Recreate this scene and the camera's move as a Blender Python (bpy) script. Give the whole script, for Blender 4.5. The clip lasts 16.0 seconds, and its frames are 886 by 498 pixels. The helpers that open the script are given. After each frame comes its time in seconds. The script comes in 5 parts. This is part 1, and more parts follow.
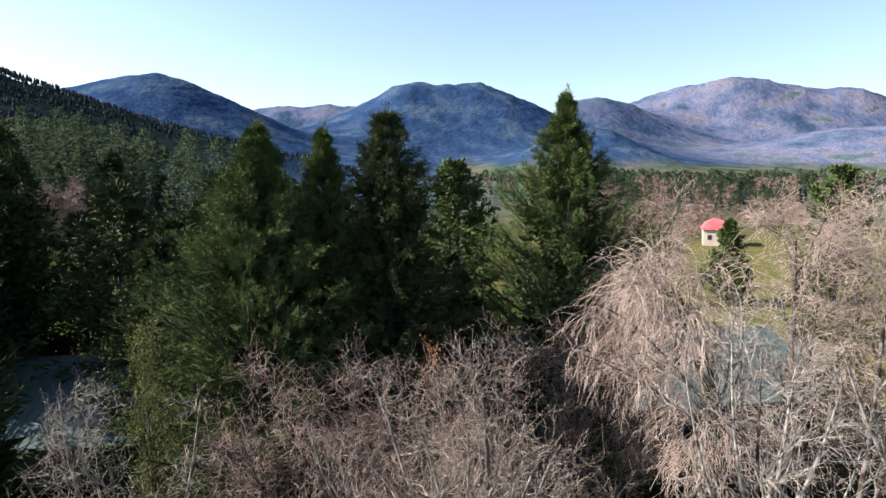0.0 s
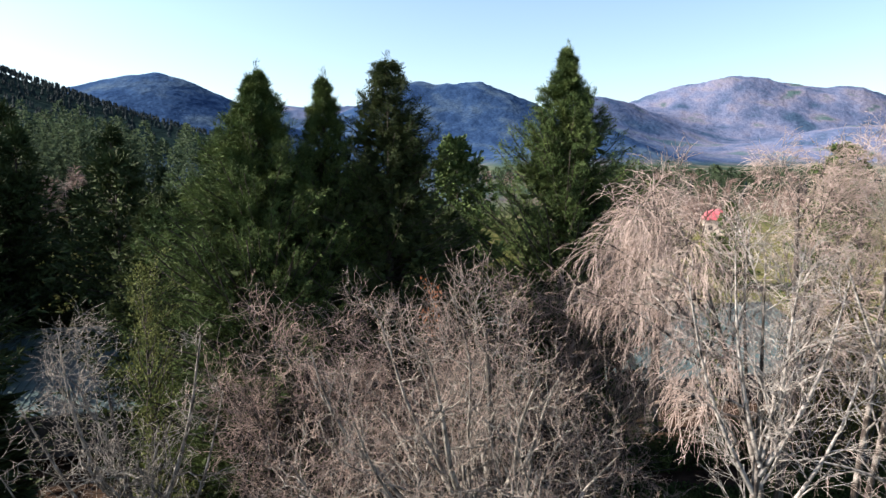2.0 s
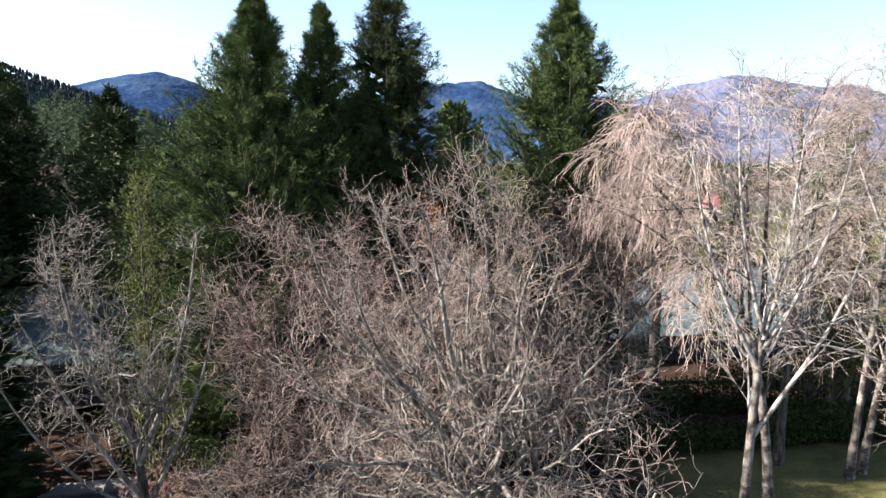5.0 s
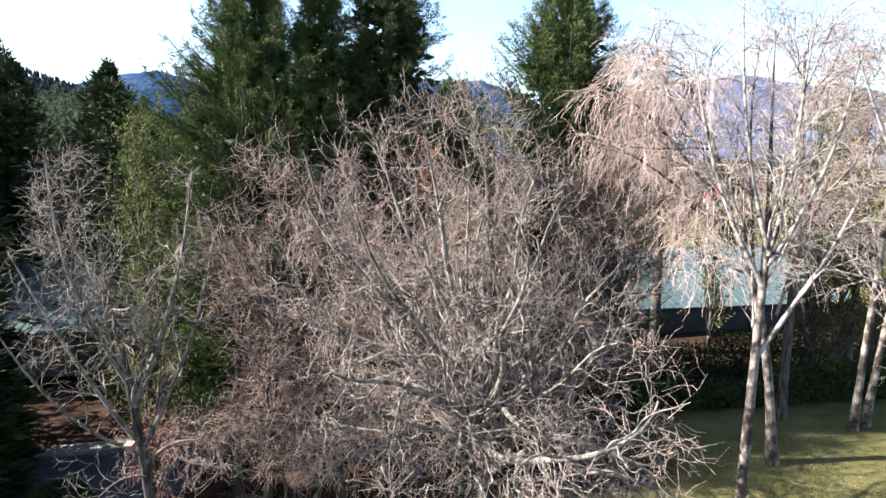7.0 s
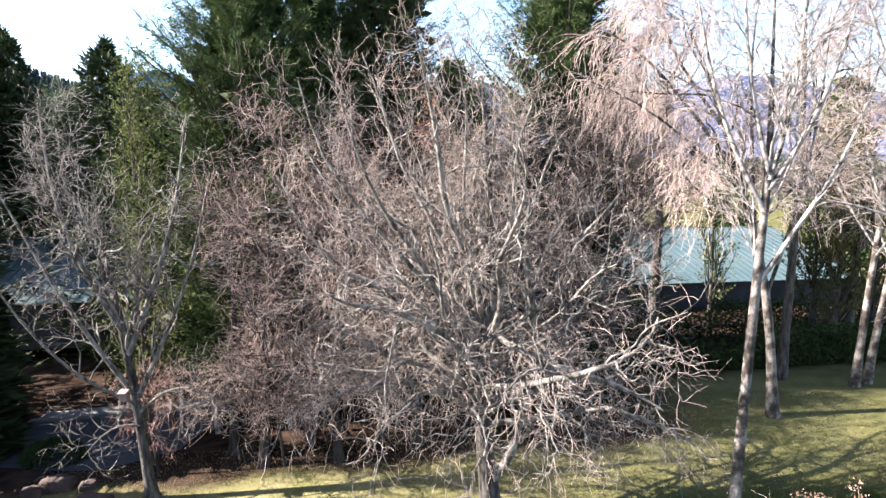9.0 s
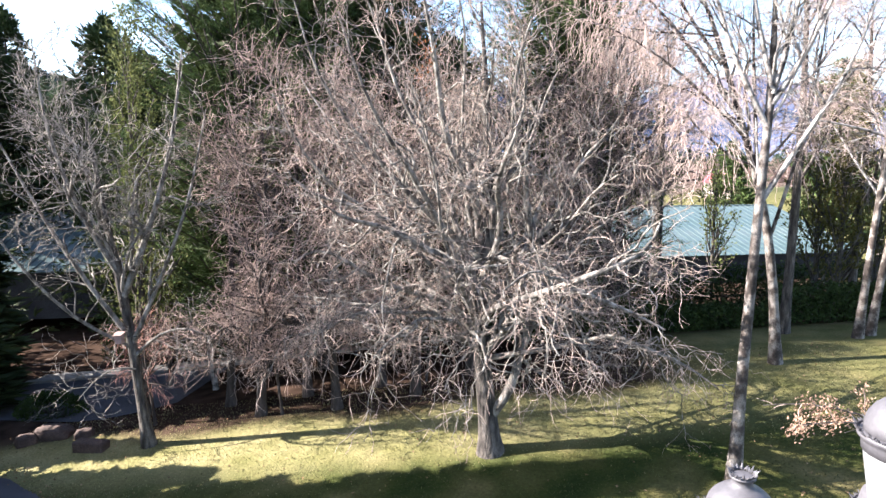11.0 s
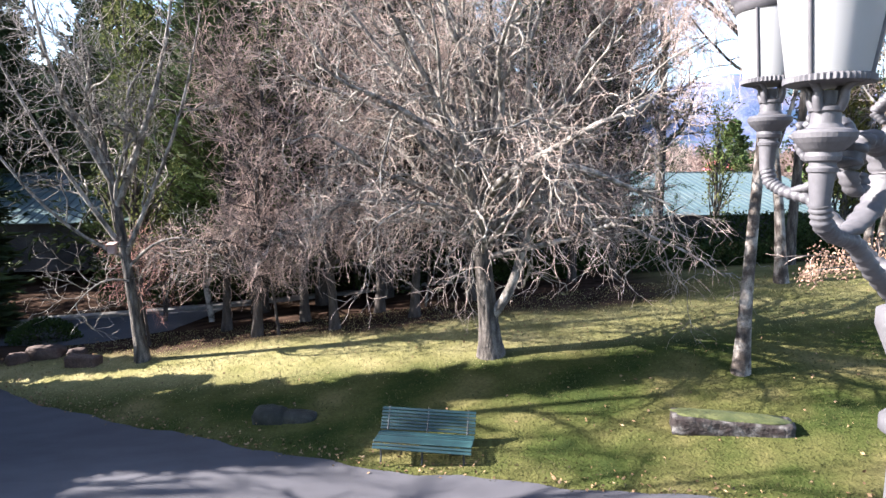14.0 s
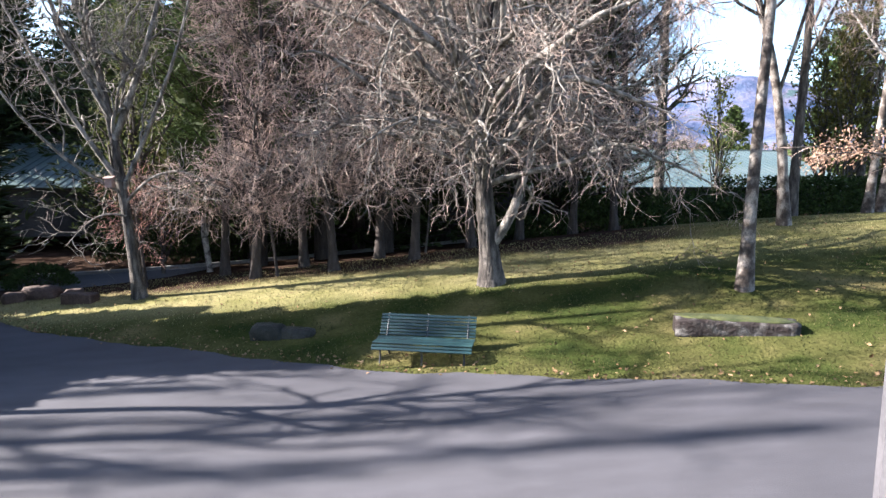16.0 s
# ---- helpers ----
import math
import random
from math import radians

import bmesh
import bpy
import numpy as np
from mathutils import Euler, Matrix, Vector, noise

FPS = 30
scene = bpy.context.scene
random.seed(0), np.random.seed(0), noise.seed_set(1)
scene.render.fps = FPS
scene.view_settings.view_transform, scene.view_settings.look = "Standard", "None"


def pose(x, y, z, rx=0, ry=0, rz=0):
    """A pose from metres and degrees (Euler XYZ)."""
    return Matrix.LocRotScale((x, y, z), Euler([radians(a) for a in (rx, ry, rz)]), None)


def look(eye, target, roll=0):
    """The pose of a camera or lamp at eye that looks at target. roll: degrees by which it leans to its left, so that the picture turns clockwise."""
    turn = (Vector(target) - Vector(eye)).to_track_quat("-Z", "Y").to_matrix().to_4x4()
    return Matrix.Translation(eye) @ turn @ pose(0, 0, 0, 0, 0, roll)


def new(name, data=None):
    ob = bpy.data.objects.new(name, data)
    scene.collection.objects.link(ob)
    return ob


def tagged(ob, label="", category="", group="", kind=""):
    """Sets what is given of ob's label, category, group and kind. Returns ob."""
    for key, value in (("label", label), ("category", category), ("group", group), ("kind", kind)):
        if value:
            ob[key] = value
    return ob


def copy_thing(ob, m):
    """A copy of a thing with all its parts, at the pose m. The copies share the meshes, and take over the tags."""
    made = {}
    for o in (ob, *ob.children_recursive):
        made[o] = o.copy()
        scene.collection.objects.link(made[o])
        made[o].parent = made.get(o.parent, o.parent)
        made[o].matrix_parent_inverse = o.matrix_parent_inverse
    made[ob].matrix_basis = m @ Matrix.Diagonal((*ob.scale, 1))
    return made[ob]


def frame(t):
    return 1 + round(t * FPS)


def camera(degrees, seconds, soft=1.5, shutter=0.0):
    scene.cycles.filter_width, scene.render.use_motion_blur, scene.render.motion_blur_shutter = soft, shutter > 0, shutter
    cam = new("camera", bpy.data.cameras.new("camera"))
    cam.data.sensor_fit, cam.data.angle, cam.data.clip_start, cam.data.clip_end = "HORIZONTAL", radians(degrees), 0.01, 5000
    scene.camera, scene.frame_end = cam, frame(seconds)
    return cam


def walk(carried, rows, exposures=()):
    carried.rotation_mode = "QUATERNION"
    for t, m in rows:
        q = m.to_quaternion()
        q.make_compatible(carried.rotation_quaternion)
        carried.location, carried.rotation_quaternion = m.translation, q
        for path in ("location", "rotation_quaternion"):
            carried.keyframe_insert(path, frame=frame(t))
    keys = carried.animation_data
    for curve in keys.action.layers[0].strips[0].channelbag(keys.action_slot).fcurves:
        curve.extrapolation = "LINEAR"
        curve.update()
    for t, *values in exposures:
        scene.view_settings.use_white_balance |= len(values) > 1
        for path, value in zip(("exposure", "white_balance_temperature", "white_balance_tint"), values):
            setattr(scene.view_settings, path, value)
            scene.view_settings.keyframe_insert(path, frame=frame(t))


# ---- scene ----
cam = camera(70.0, 16.0, 1.5)

PATH = [
    (0, (-0.063, 0.211, 17.318), (-0.062, 2.395, 17.047), 0.1),
    (0.5, (-0.074, 0.184, 16.873), (-0.073, 2.366, 16.601), 0),
    (1, (-0.087, 0.112, 16.396), (-0.087, 2.295, 16.125), 0),
    (1.5, (-0.092, 0.092, 15.924), (-0.092, 2.276, 15.653), 0.1),
    (2, (-0.083, 0.074, 15.422), (-0.083, 2.257, 15.151), 0),
    (2.5, (-0.074, 0.032, 14.921), (-0.073, 2.215, 14.650), 0),
    (3, (-0.056, 0.020, 14.465), (-0.056, 2.203, 14.194), 0),
    (3.5, (-0.056, -0.004, 14.021), (-0.056, 2.179, 13.750), -0),
    (4, (-0.063, -0.041, 13.582), (-0.063, 2.143, 13.311), -0),
    (6.5, (-0.028, -0.024, 11.330), (-0.030, 2.159, 11.059), -0.1),
    (7, (-0.024, -0.012, 10.910), (-0.025, 2.171, 10.639), -0),
    (7.5, (-0.008, -0.021, 10.506), (-0.009, 2.163, 10.236), 0),
    (8, (-0.001, -0.002, 10.128), (-0.001, 2.181, 9.857), 0.1),
    (8.5, (0.004, -0.035, 9.754), (0.004, 2.147, 9.481), 0),
    (9, (0.042, 0.005, 9.361), (0.042, 2.189, 9.090), -0),
    (11.5, (0.089, -0.020, 7.248), (0.087, 2.164, 6.978), -0.1),
    (12, (0.080, -0.062, 6.835), (0.079, 2.122, 6.564), -0.1),
    (12.5, (0.072, -0.047, 6.421), (0.070, 2.136, 6.149), -0.1),
    (13, (0.085, -0.002, 6.002), (0.084, 2.181, 5.730), -0.1),
    (13.5, (0.078, 0.014, 5.570), (0.077, 2.198, 5.300), 0),
    (14, (0.084, 0.040, 5.145), (0.083, 2.223, 4.874), 0),
    (14.5, (0.084, 0.022, 4.706), (0.086, 2.206, 4.435), 0.1),
    (15, (0.095, -0.003, 4.254), (0.096, 2.180, 3.984), 0.1),
    (15.5, (0.087, -0.012, 3.802), (0.088, 2.171, 3.532), 0.1),
    (16, (0.067, -0.021, 3.365), (0.068, 2.163, 3.095), 0.2),
]
EXPOSURES = [(0.0, 1.75, 6550, 10), (4.0, 2.08, 6480, 11), (7.0, 2.55, 6350, 12), (9.0, 2.81, 6260, 13), (12.5, 2.99, 6150, 14), (15.0, 2.92, 6120, 14), (16.0, 2.78, 6180, 14)]
walk(cam, [(t, look(eye, target, roll)) for t, eye, target, roll in PATH], EXPOSURES)

# ---- light ----
SUN_EL, SUN_AZ = radians(31), radians(-88)      # azimuth from +y towards +x
to_sun = Vector((math.sin(SUN_AZ) * math.cos(SUN_EL), math.cos(SUN_AZ) * math.cos(SUN_EL), math.sin(SUN_EL)))
world = bpy.data.worlds.new("sky")
scene.world = world
world.use_nodes = True
wn = world.node_tree
sky = wn.nodes.new("ShaderNodeTexSky")
sky.sky_type = "NISHITA"
sky.sun_disc = False
sky.sun_elevation, sky.sun_rotation = SUN_EL, SUN_AZ
sky.air_density, sky.dust_density, sky.ozone_density = 1.0, 0.9, 1.5
wn.links.new(sky.outputs[0], wn.nodes["Background"].inputs[0])
wn.nodes["Background"].inputs[1].default_value = 0.072
sun = new("sun", bpy.data.lights.new("sun", "SUN"))
sun.data.energy, sun.data.angle, sun.data.color = 5.0, radians(0.5), (1.0, 0.93, 0.84)
sun.matrix_world = look(to_sun * 100, (0, 0, 0))


# ---- materials ----
def material(name, stops, scale=6.0, rough=0.85, bump=0.0, bscale=None, stretch=(1, 1, 1), detail=6.0,
             island=0.0, obj_random=0.0, metal=0.0, fine=0.0, translucent=0.0, spec=0.3):
    """A colour ramp over noise, with a finer second noise, a bump, and variation per piece."""
    m = bpy.data.materials.new(name)
    m.use_nodes = True
    nt = m.node_tree
    n, l = nt.nodes, nt.links
    bsdf = n["Principled BSDF"]
    bsdf.inputs["Roughness"].default_value = rough
    bsdf.inputs["Metallic"].default_value = metal
    bsdf.inputs["Specular IOR Level"].default_value = 0.06 if island else spec
    co = n.new("ShaderNodeTexCoord")
    mp = n.new("ShaderNodeMapping")
    mp.inputs["Scale"].default_value = stretch
    l.new(co.outputs["Object"], mp.inputs[0])
    nz = n.new("ShaderNodeTexNoise")
    nz.inputs["Scale"].default_value, nz.inputs["Detail"].default_value = scale, detail
    l.new(mp.outputs[0], nz.inputs["Vector"])
    ramp = n.new("ShaderNodeValToRGB")
    e = ramp.color_ramp.elements
    while len(e) < len(stops):
        e.new(0.5)
    for i, (p, c) in enumerate(stops):
        e[i].position, e[i].color = p, (*c, 1)
    l.new(nz.outputs[0], ramp.inputs[0])
    colour = ramp.outputs[0]
    if fine:
        n2 = n.new("ShaderNodeTexNoise")
        n2.inputs["Scale"].default_value, n2.inputs["Detail"].default_value = scale * 11, 4
        l.new(mp.outputs[0], n2.inputs["Vector"])
        r2 = n.new("ShaderNodeMapRange")
        r2.inputs[1].default_value, r2.inputs[2].default_value = 0.3, 0.7
        r2.inputs[3].default_value, r2.inputs[4].default_value = 1 - fine, 1 + fine
        l.new(n2.outputs[0], r2.inputs[0])
        mx = n.new("ShaderNodeVectorMath")
        mx.operation = "SCALE"
        l.new(colour, mx.inputs[0])
        l.new(r2.outputs[0], mx.inputs["Scale"])
        colour = mx.outputs[0]
    if island or obj_random:
        src = n.new("ShaderNodeNewGeometry").outputs["Random Per Island"] if island else n.new("ShaderNodeObjectInfo").outputs["Random"]
        k = island or obj_random
        r3 = n.new("ShaderNodeMapRange")
        r3.inputs[3].default_value, r3.inputs[4].default_value = 1 - k, 1 + k
        l.new(src, r3.inputs[0])
        mx = n.new("ShaderNodeVectorMath")
        mx.operation = "SCALE"
        l.new(colour, mx.inputs[0])
        l.new(r3.outputs[0], mx.inputs["Scale"])
        colour = mx.outputs[0]
    l.new(colour, bsdf.inputs["Base Color"])
    if bump:
        nb = n.new("ShaderNodeTexNoise")
        nb.inputs["Scale"].default_value, nb.inputs["Detail"].default_value = bscale or scale * 4, 8
        l.new(mp.outputs[0], nb.inputs["Vector"])
        bm = n.new("ShaderNodeBump")
        bm.inputs["Strength"].default_value, bm.inputs["Distance"].default_value = 1.0, bump
        l.new(nb.outputs[0], bm.inputs["Height"])
        l.new(bm.outputs[0], bsdf.inputs["Normal"])
    if translucent:
        tr = n.new("ShaderNodeBsdfTranslucent")
        l.new(colour, tr.inputs[0])
        mix = n.new("ShaderNodeMixShader")
        mix.inputs[0].default_value = translucent
        l.new(bsdf.outputs[0], mix.inputs[1])
        l.new(tr.outputs[0], mix.inputs[2])
        l.new(mix.outputs[0], n["Material Output"].inputs[0])
    return m


MAT_BLADE = material("grass_blades", [(0.3, (0.040, 0.046, 0.017)), (0.55, (0.076, 0.074, 0.029)), (0.75, (0.128, 0.109, 0.056))], scale=0.55, island=0.22, translucent=0.4)
MAT_STRAW_BLADE = material("straw_grass_blades", [(0.3, (0.165, 0.153, 0.066)), (0.7, (0.270, 0.236, 0.125))], scale=0.9, island=0.15, translucent=0.4)
MAT_LITTER = material("fallen_leaves", [(0.3, (0.108, 0.058, 0.029)), (0.7, (0.230, 0.158, 0.094))], scale=9, island=0.4)
MAT_ASPHALT = material("asphalt", [(0.3, (0.029, 0.028, 0.033)), (0.7, (0.056, 0.054, 0.060))], scale=0.25, fine=0.14, bump=0.004, bscale=110, rough=0.9, stretch=(0.360, 1.008, 0.720))
MAT_PATH = material("pale_concrete", [(0.3, (0.122, 0.115, 0.104)), (0.7, (0.187, 0.176, 0.162))], scale=1.2, fine=0.2, bump=0.01)
MAT_BARK = material("grey_bark", [(0.36, (0.017, 0.014, 0.012)), (0.5, (0.055, 0.046, 0.039)), (0.72, (0.133, 0.115, 0.099))], scale=9, stretch=(1, 1, 0.22), fine=0.45, bump=0.05, bscale=26)
MAT_LICHEN = material("lichen_grey_bark", [(0.30, (0.036, 0.030, 0.025)), (0.42, (0.082, 0.071, 0.060)), (0.55, (0.178, 0.158, 0.136)), (0.75, (0.310, 0.285, 0.252))], scale=7, stretch=(1, 1, 0.4), fine=0.45, bump=0.04, bscale=26)
MAT_BARK_DARK = material("dark_bark", [(0.3, (0.016, 0.012, 0.010)), (0.7, (0.055, 0.043, 0.037))], scale=9, stretch=(1, 1, 0.22), fine=0.45, bump=0.05, bscale=26)
MAT_BIRCH = material("white_birch_bark", [(0.33, (0.024, 0.020, 0.018)), (0.40, (0.085, 0.075, 0.068)), (0.50, (0.240, 0.216, 0.195)), (0.75, (0.38, 0.352, 0.325))],
                     scale=8, stretch=(0.8, 0.8, 0.7), fine=0.35, bump=0.012, detail=10)
MAT_BIRCH_TRUNK = material("weathered_birch_bark", [(0.36, (0.020, 0.015, 0.012)), (0.47, (0.055, 0.043, 0.036)), (0.55, (0.145, 0.126, 0.110)), (0.75, (0.265, 0.242, 0.218))],
                           scale=5, stretch=(0.8, 0.8, 0.6), fine=0.4, bump=0.02, detail=10)
MAT_TWIG = material("grey_brown_twigs", [(0.3, (0.175, 0.130, 0.110)), (0.7, (0.345, 0.274, 0.234))], scale=1.2, island=0.35)
MAT_TWIG_RED = material("red_brown_twigs", [(0.3, (0.172, 0.124, 0.106)), (0.7, (0.330, 0.250, 0.214))], scale=1.2, island=0.35)
MAT_TWIG_RUST = material("rusty_twigs", [(0.3, (0.243, 0.122, 0.103)), (0.7, (0.393, 0.234, 0.196))], scale=1.2, island=0.35)
MAT_TWIG_PALE = material("pale_straw_twigs", [(0.3, (0.230, 0.174, 0.152)), (0.7, (0.352, 0.282, 0.252))], scale=1.2, island=0.3)
MAT_TWIG_GREY = material("ash_grey_twigs", [(0.3, (0.210, 0.180, 0.158)), (0.7, (0.370, 0.324, 0.282))], scale=1.2, island=0.3)
MAT_CEDAR = material("cedar_foliage", [(0.3, (0.034, 0.056, 0.020)), (0.55, (0.066, 0.094, 0.031)), (0.75, (0.112, 0.134, 0.043))], scale=1.3, island=0.38, rough=0.7, translucent=0.06)
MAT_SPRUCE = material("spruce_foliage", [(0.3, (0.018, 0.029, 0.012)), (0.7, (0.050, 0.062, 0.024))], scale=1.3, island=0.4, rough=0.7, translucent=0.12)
MAT_FOREST = material("forest_foliage", [(0.3, (0.020, 0.032, 0.013)), (0.7, (0.058, 0.072, 0.027))], scale=0.7, island=0.3, rough=0.7)
# darkened and blued: the left hillside's shade is put into this foliage colour
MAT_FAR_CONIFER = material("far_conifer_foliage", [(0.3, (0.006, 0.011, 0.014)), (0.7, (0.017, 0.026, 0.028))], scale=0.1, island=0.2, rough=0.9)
MAT_IVY = material("yellow_green_foliage", [(0.3, (0.050, 0.064, 0.022)), (0.7, (0.128, 0.134, 0.050))], scale=1.1, island=0.4, translucent=0.25)
MAT_OLIVE = material("olive_foliage", [(0.3, (0.050, 0.054, 0.018)), (0.7, (0.122, 0.108, 0.036))], scale=1.1, island=0.4, translucent=0.2)
MAT_BEECH = material("dry_beech_leaves", [(0.3, (0.217, 0.126, 0.083)), (0.7, (0.353, 0.242, 0.176))], scale=5, island=0.3, translucent=0.25)
MAT_RUST = material("rust_leaves", [(0.3, (0.230, 0.086, 0.036)), (0.7, (0.360, 0.158, 0.072))], scale=5, island=0.3, translucent=0.25)
MAT_HEDGE = material("hedge_foliage", [(0.3, (0.014, 0.025, 0.009)), (0.7, (0.043, 0.061, 0.018))], scale=2, island=0.4)
MAT_IRON = material("grey_painted_iron", [(0.3, (0.052, 0.050, 0.055)), (0.7, (0.079, 0.075, 0.080))], scale=5, fine=0.12, rough=0.55, bump=0.0008, bscale=60)
MAT_IRON_DARK = material("black_iron", [(0.3, (0.014, 0.014, 0.016)), (0.7, (0.036, 0.036, 0.036))], scale=9, rough=0.5)
MAT_BENCH = material("teal_painted_wood", [(0.3, (0.002, 0.010, 0.014)), (0.52, (0.005, 0.022, 0.026)), (0.68, (0.020, 0.052, 0.052))], scale=4, stretch=(0.4, 3, 3), fine=0.25, rough=0.5, obj_random=0.25, bump=0.002)
MAT_ROOF = material("pale_green_sheet_roof", [(0.3, (0.044, 0.072, 0.072)), (0.6, (0.064, 0.090, 0.088)), (0.75, (0.088, 0.106, 0.101))], scale=0.35, fine=0.12, rough=0.42, spec=0.5)
MAT_WALL_DARK = material("weathered_wall", [(0.3, (0.018, 0.018, 0.021)), (0.7, (0.042, 0.041, 0.045))], scale=1.0, fine=0.2)
MAT_PLASTER = material("cream_plaster", [(0.3, (0.396, 0.320, 0.268)), (0.7, (0.480, 0.407, 0.349))], scale=0.6, fine=0.1)
MAT_TILE = material("red_roof_sheet", [(0.3, (0.300, 0.060, 0.075)), (0.7, (0.420, 0.110, 0.125))], scale=0.6, fine=0.15, rough=0.6)
MAT_STONE = material("mossy_grey_stone", [(0.3, (0.009, 0.009, 0.007)), (0.52, (0.017, 0.017, 0.013)), (0.75, (0.036, 0.036, 0.030))], scale=3.5, fine=0.35, bump=0.03, bscale=14)
MAT_HEWN = material("hewn_grey_stone", [(0.38, (0.016, 0.010, 0.009)), (0.52, (0.026, 0.021, 0.019)), (0.62, (0.070, 0.064, 0.060)), (0.75, (0.120, 0.113, 0.106))], scale=4.5, fine=0.35, bump=0.03, bscale=16)
MAT_MOSS = material("moss", [(0.3, (0.026, 0.034, 0.009)), (0.7, (0.066, 0.070, 0.022))], scale=3, fine=0.3, bump=0.02)
MAT_BROWN_STONE = material("brown_stone", [(0.3, (0.028, 0.017, 0.013)), (0.7, (0.078, 0.050, 0.040))], scale=3, fine=0.35, bump=0.03)
MAT_PINK = material("faded_pink_wood", [(0.3, (0.243, 0.155, 0.136)), (0.7, (0.309, 0.215, 0.187))], scale=6, fine=0.15)


def glass_material():
    m = bpy.data.materials.new("opal_glass")
    m.use_nodes = True
    nt = m.node_tree
    b = nt.nodes["Principled BSDF"]
    b.inputs["Base Color"].default_value = (0.37, 0.37, 0.375, 1)
    b.inputs["Roughness"].default_value = 0.25
    tr = nt.nodes.new("ShaderNodeBsdfTranslucent")
    tr.inputs[0].default_value = (0.34, 0.34, 0.34, 1)
    mix = nt.nodes.new("ShaderNodeMixShader")
    mix.inputs[0].default_value = 0.45
    nt.links.new(b.outputs[0], mix.inputs[1])
    nt.links.new(tr.outputs[0], mix.inputs[2])
    nt.links.new(mix.outputs[0], nt.nodes["Material Output"].inputs[0])
    return m


MAT_OPAL = glass_material()


def terrain_material():
    """Lawn and meadow near by; wooded and heathy hills, patchy at two scales and blued with painted haze, far off."""
    m = bpy.data.materials.new("land")
    m.use_nodes = True
    nt = m.node_tree
    n, l = nt.nodes, nt.links
    b = n["Principled BSDF"]
    b.inputs["Roughness"].default_value = 0.95
    b.inputs["Specular IOR Level"].default_value = 0.0
    co = n.new("ShaderNodeTexCoord")

    def noise_ramp(scale, stops, detail=8):
        nz = n.new("ShaderNodeTexNoise")
        nz.inputs["Scale"].default_value, nz.inputs["Detail"].default_value = scale, detail
        l.new(co.outputs["Object"], nz.inputs["Vector"])
        r = n.new("ShaderNodeValToRGB")
        e = r.color_ramp.elements
        while len(e) < len(stops):
            e.new(0.5)
        for i, (p, c) in enumerate(stops):
            e[i].position, e[i].color = p, (*c, 1)
        l.new(nz.outputs[0], r.inputs[0])
        return r.outputs[0]

    def attr(name):
        a = n.new("ShaderNodeAttribute")
        a.attribute_name = name
        return a.outputs["Fac"]

    def mix(f, a, c, mode="MIX"):
        x = n.new("ShaderNodeMix")
        x.data_type, x.blend_type = "RGBA", mode
        if isinstance(f, float):
            x.inputs[0].default_value = f
        else:
            l.new(f, x.inputs[0])
        l.new(a, x.inputs[6])
        l.new(c, x.inputs[7])
        return x.outputs[2]

    grass = noise_ramp(0.6, [(0.28, (0.017, 0.025, 0.009)), (0.42, (0.033, 0.042, 0.013)), (0.55, (0.062, 0.062, 0.023)), (0.72, (0.114, 0.097, 0.045))])
    straw = noise_ramp(0.9, [(0.3, (0.138, 0.130, 0.056)), (0.7, (0.232, 0.204, 0.108))])
    grass = mix(attr("straw"), grass, straw)
    speck = noise_ramp(14, [(0.3, (0.74, 0.74, 0.7)), (0.7, (1.14, 1.12, 1.06))])
    grass = mix(1.0, grass, speck, "MULTIPLY")
    # bare earth, darkened further: the shade over it is put into the colour
    shaded_soil = noise_ramp(1.5, [(0.3, (0.018, 0.012, 0.009)), (0.7, (0.052, 0.034, 0.025))])
    # distance haze is put into the blue and purple of these hill colours
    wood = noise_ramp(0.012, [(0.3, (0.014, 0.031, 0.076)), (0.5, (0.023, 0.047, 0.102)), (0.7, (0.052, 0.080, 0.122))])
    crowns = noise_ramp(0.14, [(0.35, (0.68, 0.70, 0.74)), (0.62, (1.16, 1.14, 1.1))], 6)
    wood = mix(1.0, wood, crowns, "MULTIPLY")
    hazy_heath = noise_ramp(0.006, [(0.34, (0.036, 0.062, 0.106)), (0.43, (0.072, 0.092, 0.158)), (0.52, (0.104, 0.118, 0.186)), (0.60, (0.134, 0.130, 0.178)), (0.68, (0.060, 0.095, 0.100))])
    hazy_heath = mix(1.0, hazy_heath, crowns, "MULTIPLY")
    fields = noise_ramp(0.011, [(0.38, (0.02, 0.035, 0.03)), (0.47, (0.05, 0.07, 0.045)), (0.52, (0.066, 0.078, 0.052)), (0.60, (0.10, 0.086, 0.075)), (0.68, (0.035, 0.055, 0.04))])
    far = mix(attr("hazy_heath"), wood, hazy_heath)
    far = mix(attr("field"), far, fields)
    # the left hillside's shade, painted as a darker ground colour under its trees
    shaded_pine = noise_ramp(0.05, [(0.3, (0.004, 0.009, 0.011)), (0.7, (0.012, 0.020, 0.018))])
    far = mix(attr("shaded_pine"), far, shaded_pine)
    near = mix(attr("shaded_soil"), grass, shaded_soil)
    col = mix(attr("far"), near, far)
    l.new(col, b.inputs["Base Color"])
    nb = n.new("ShaderNodeTexNoise")
    nb.inputs["Scale"].default_value, nb.inputs["Detail"].default_value = 22, 6
    l.new(co.outputs["Object"], nb.inputs["Vector"])
    bm = n.new("ShaderNodeBump")
    bm.inputs["Distance"].default_value = 0.04
    l.new(nb.outputs[0], bm.inputs["Height"])
    nb2 = n.new("ShaderNodeTexNoise")
    nb2.inputs["Scale"].default_value, nb2.inputs["Detail"].default_value = 0.03, 6
    l.new(co.outputs["Object"], nb2.inputs["Vector"])
    sc = n.new("ShaderNodeMath")
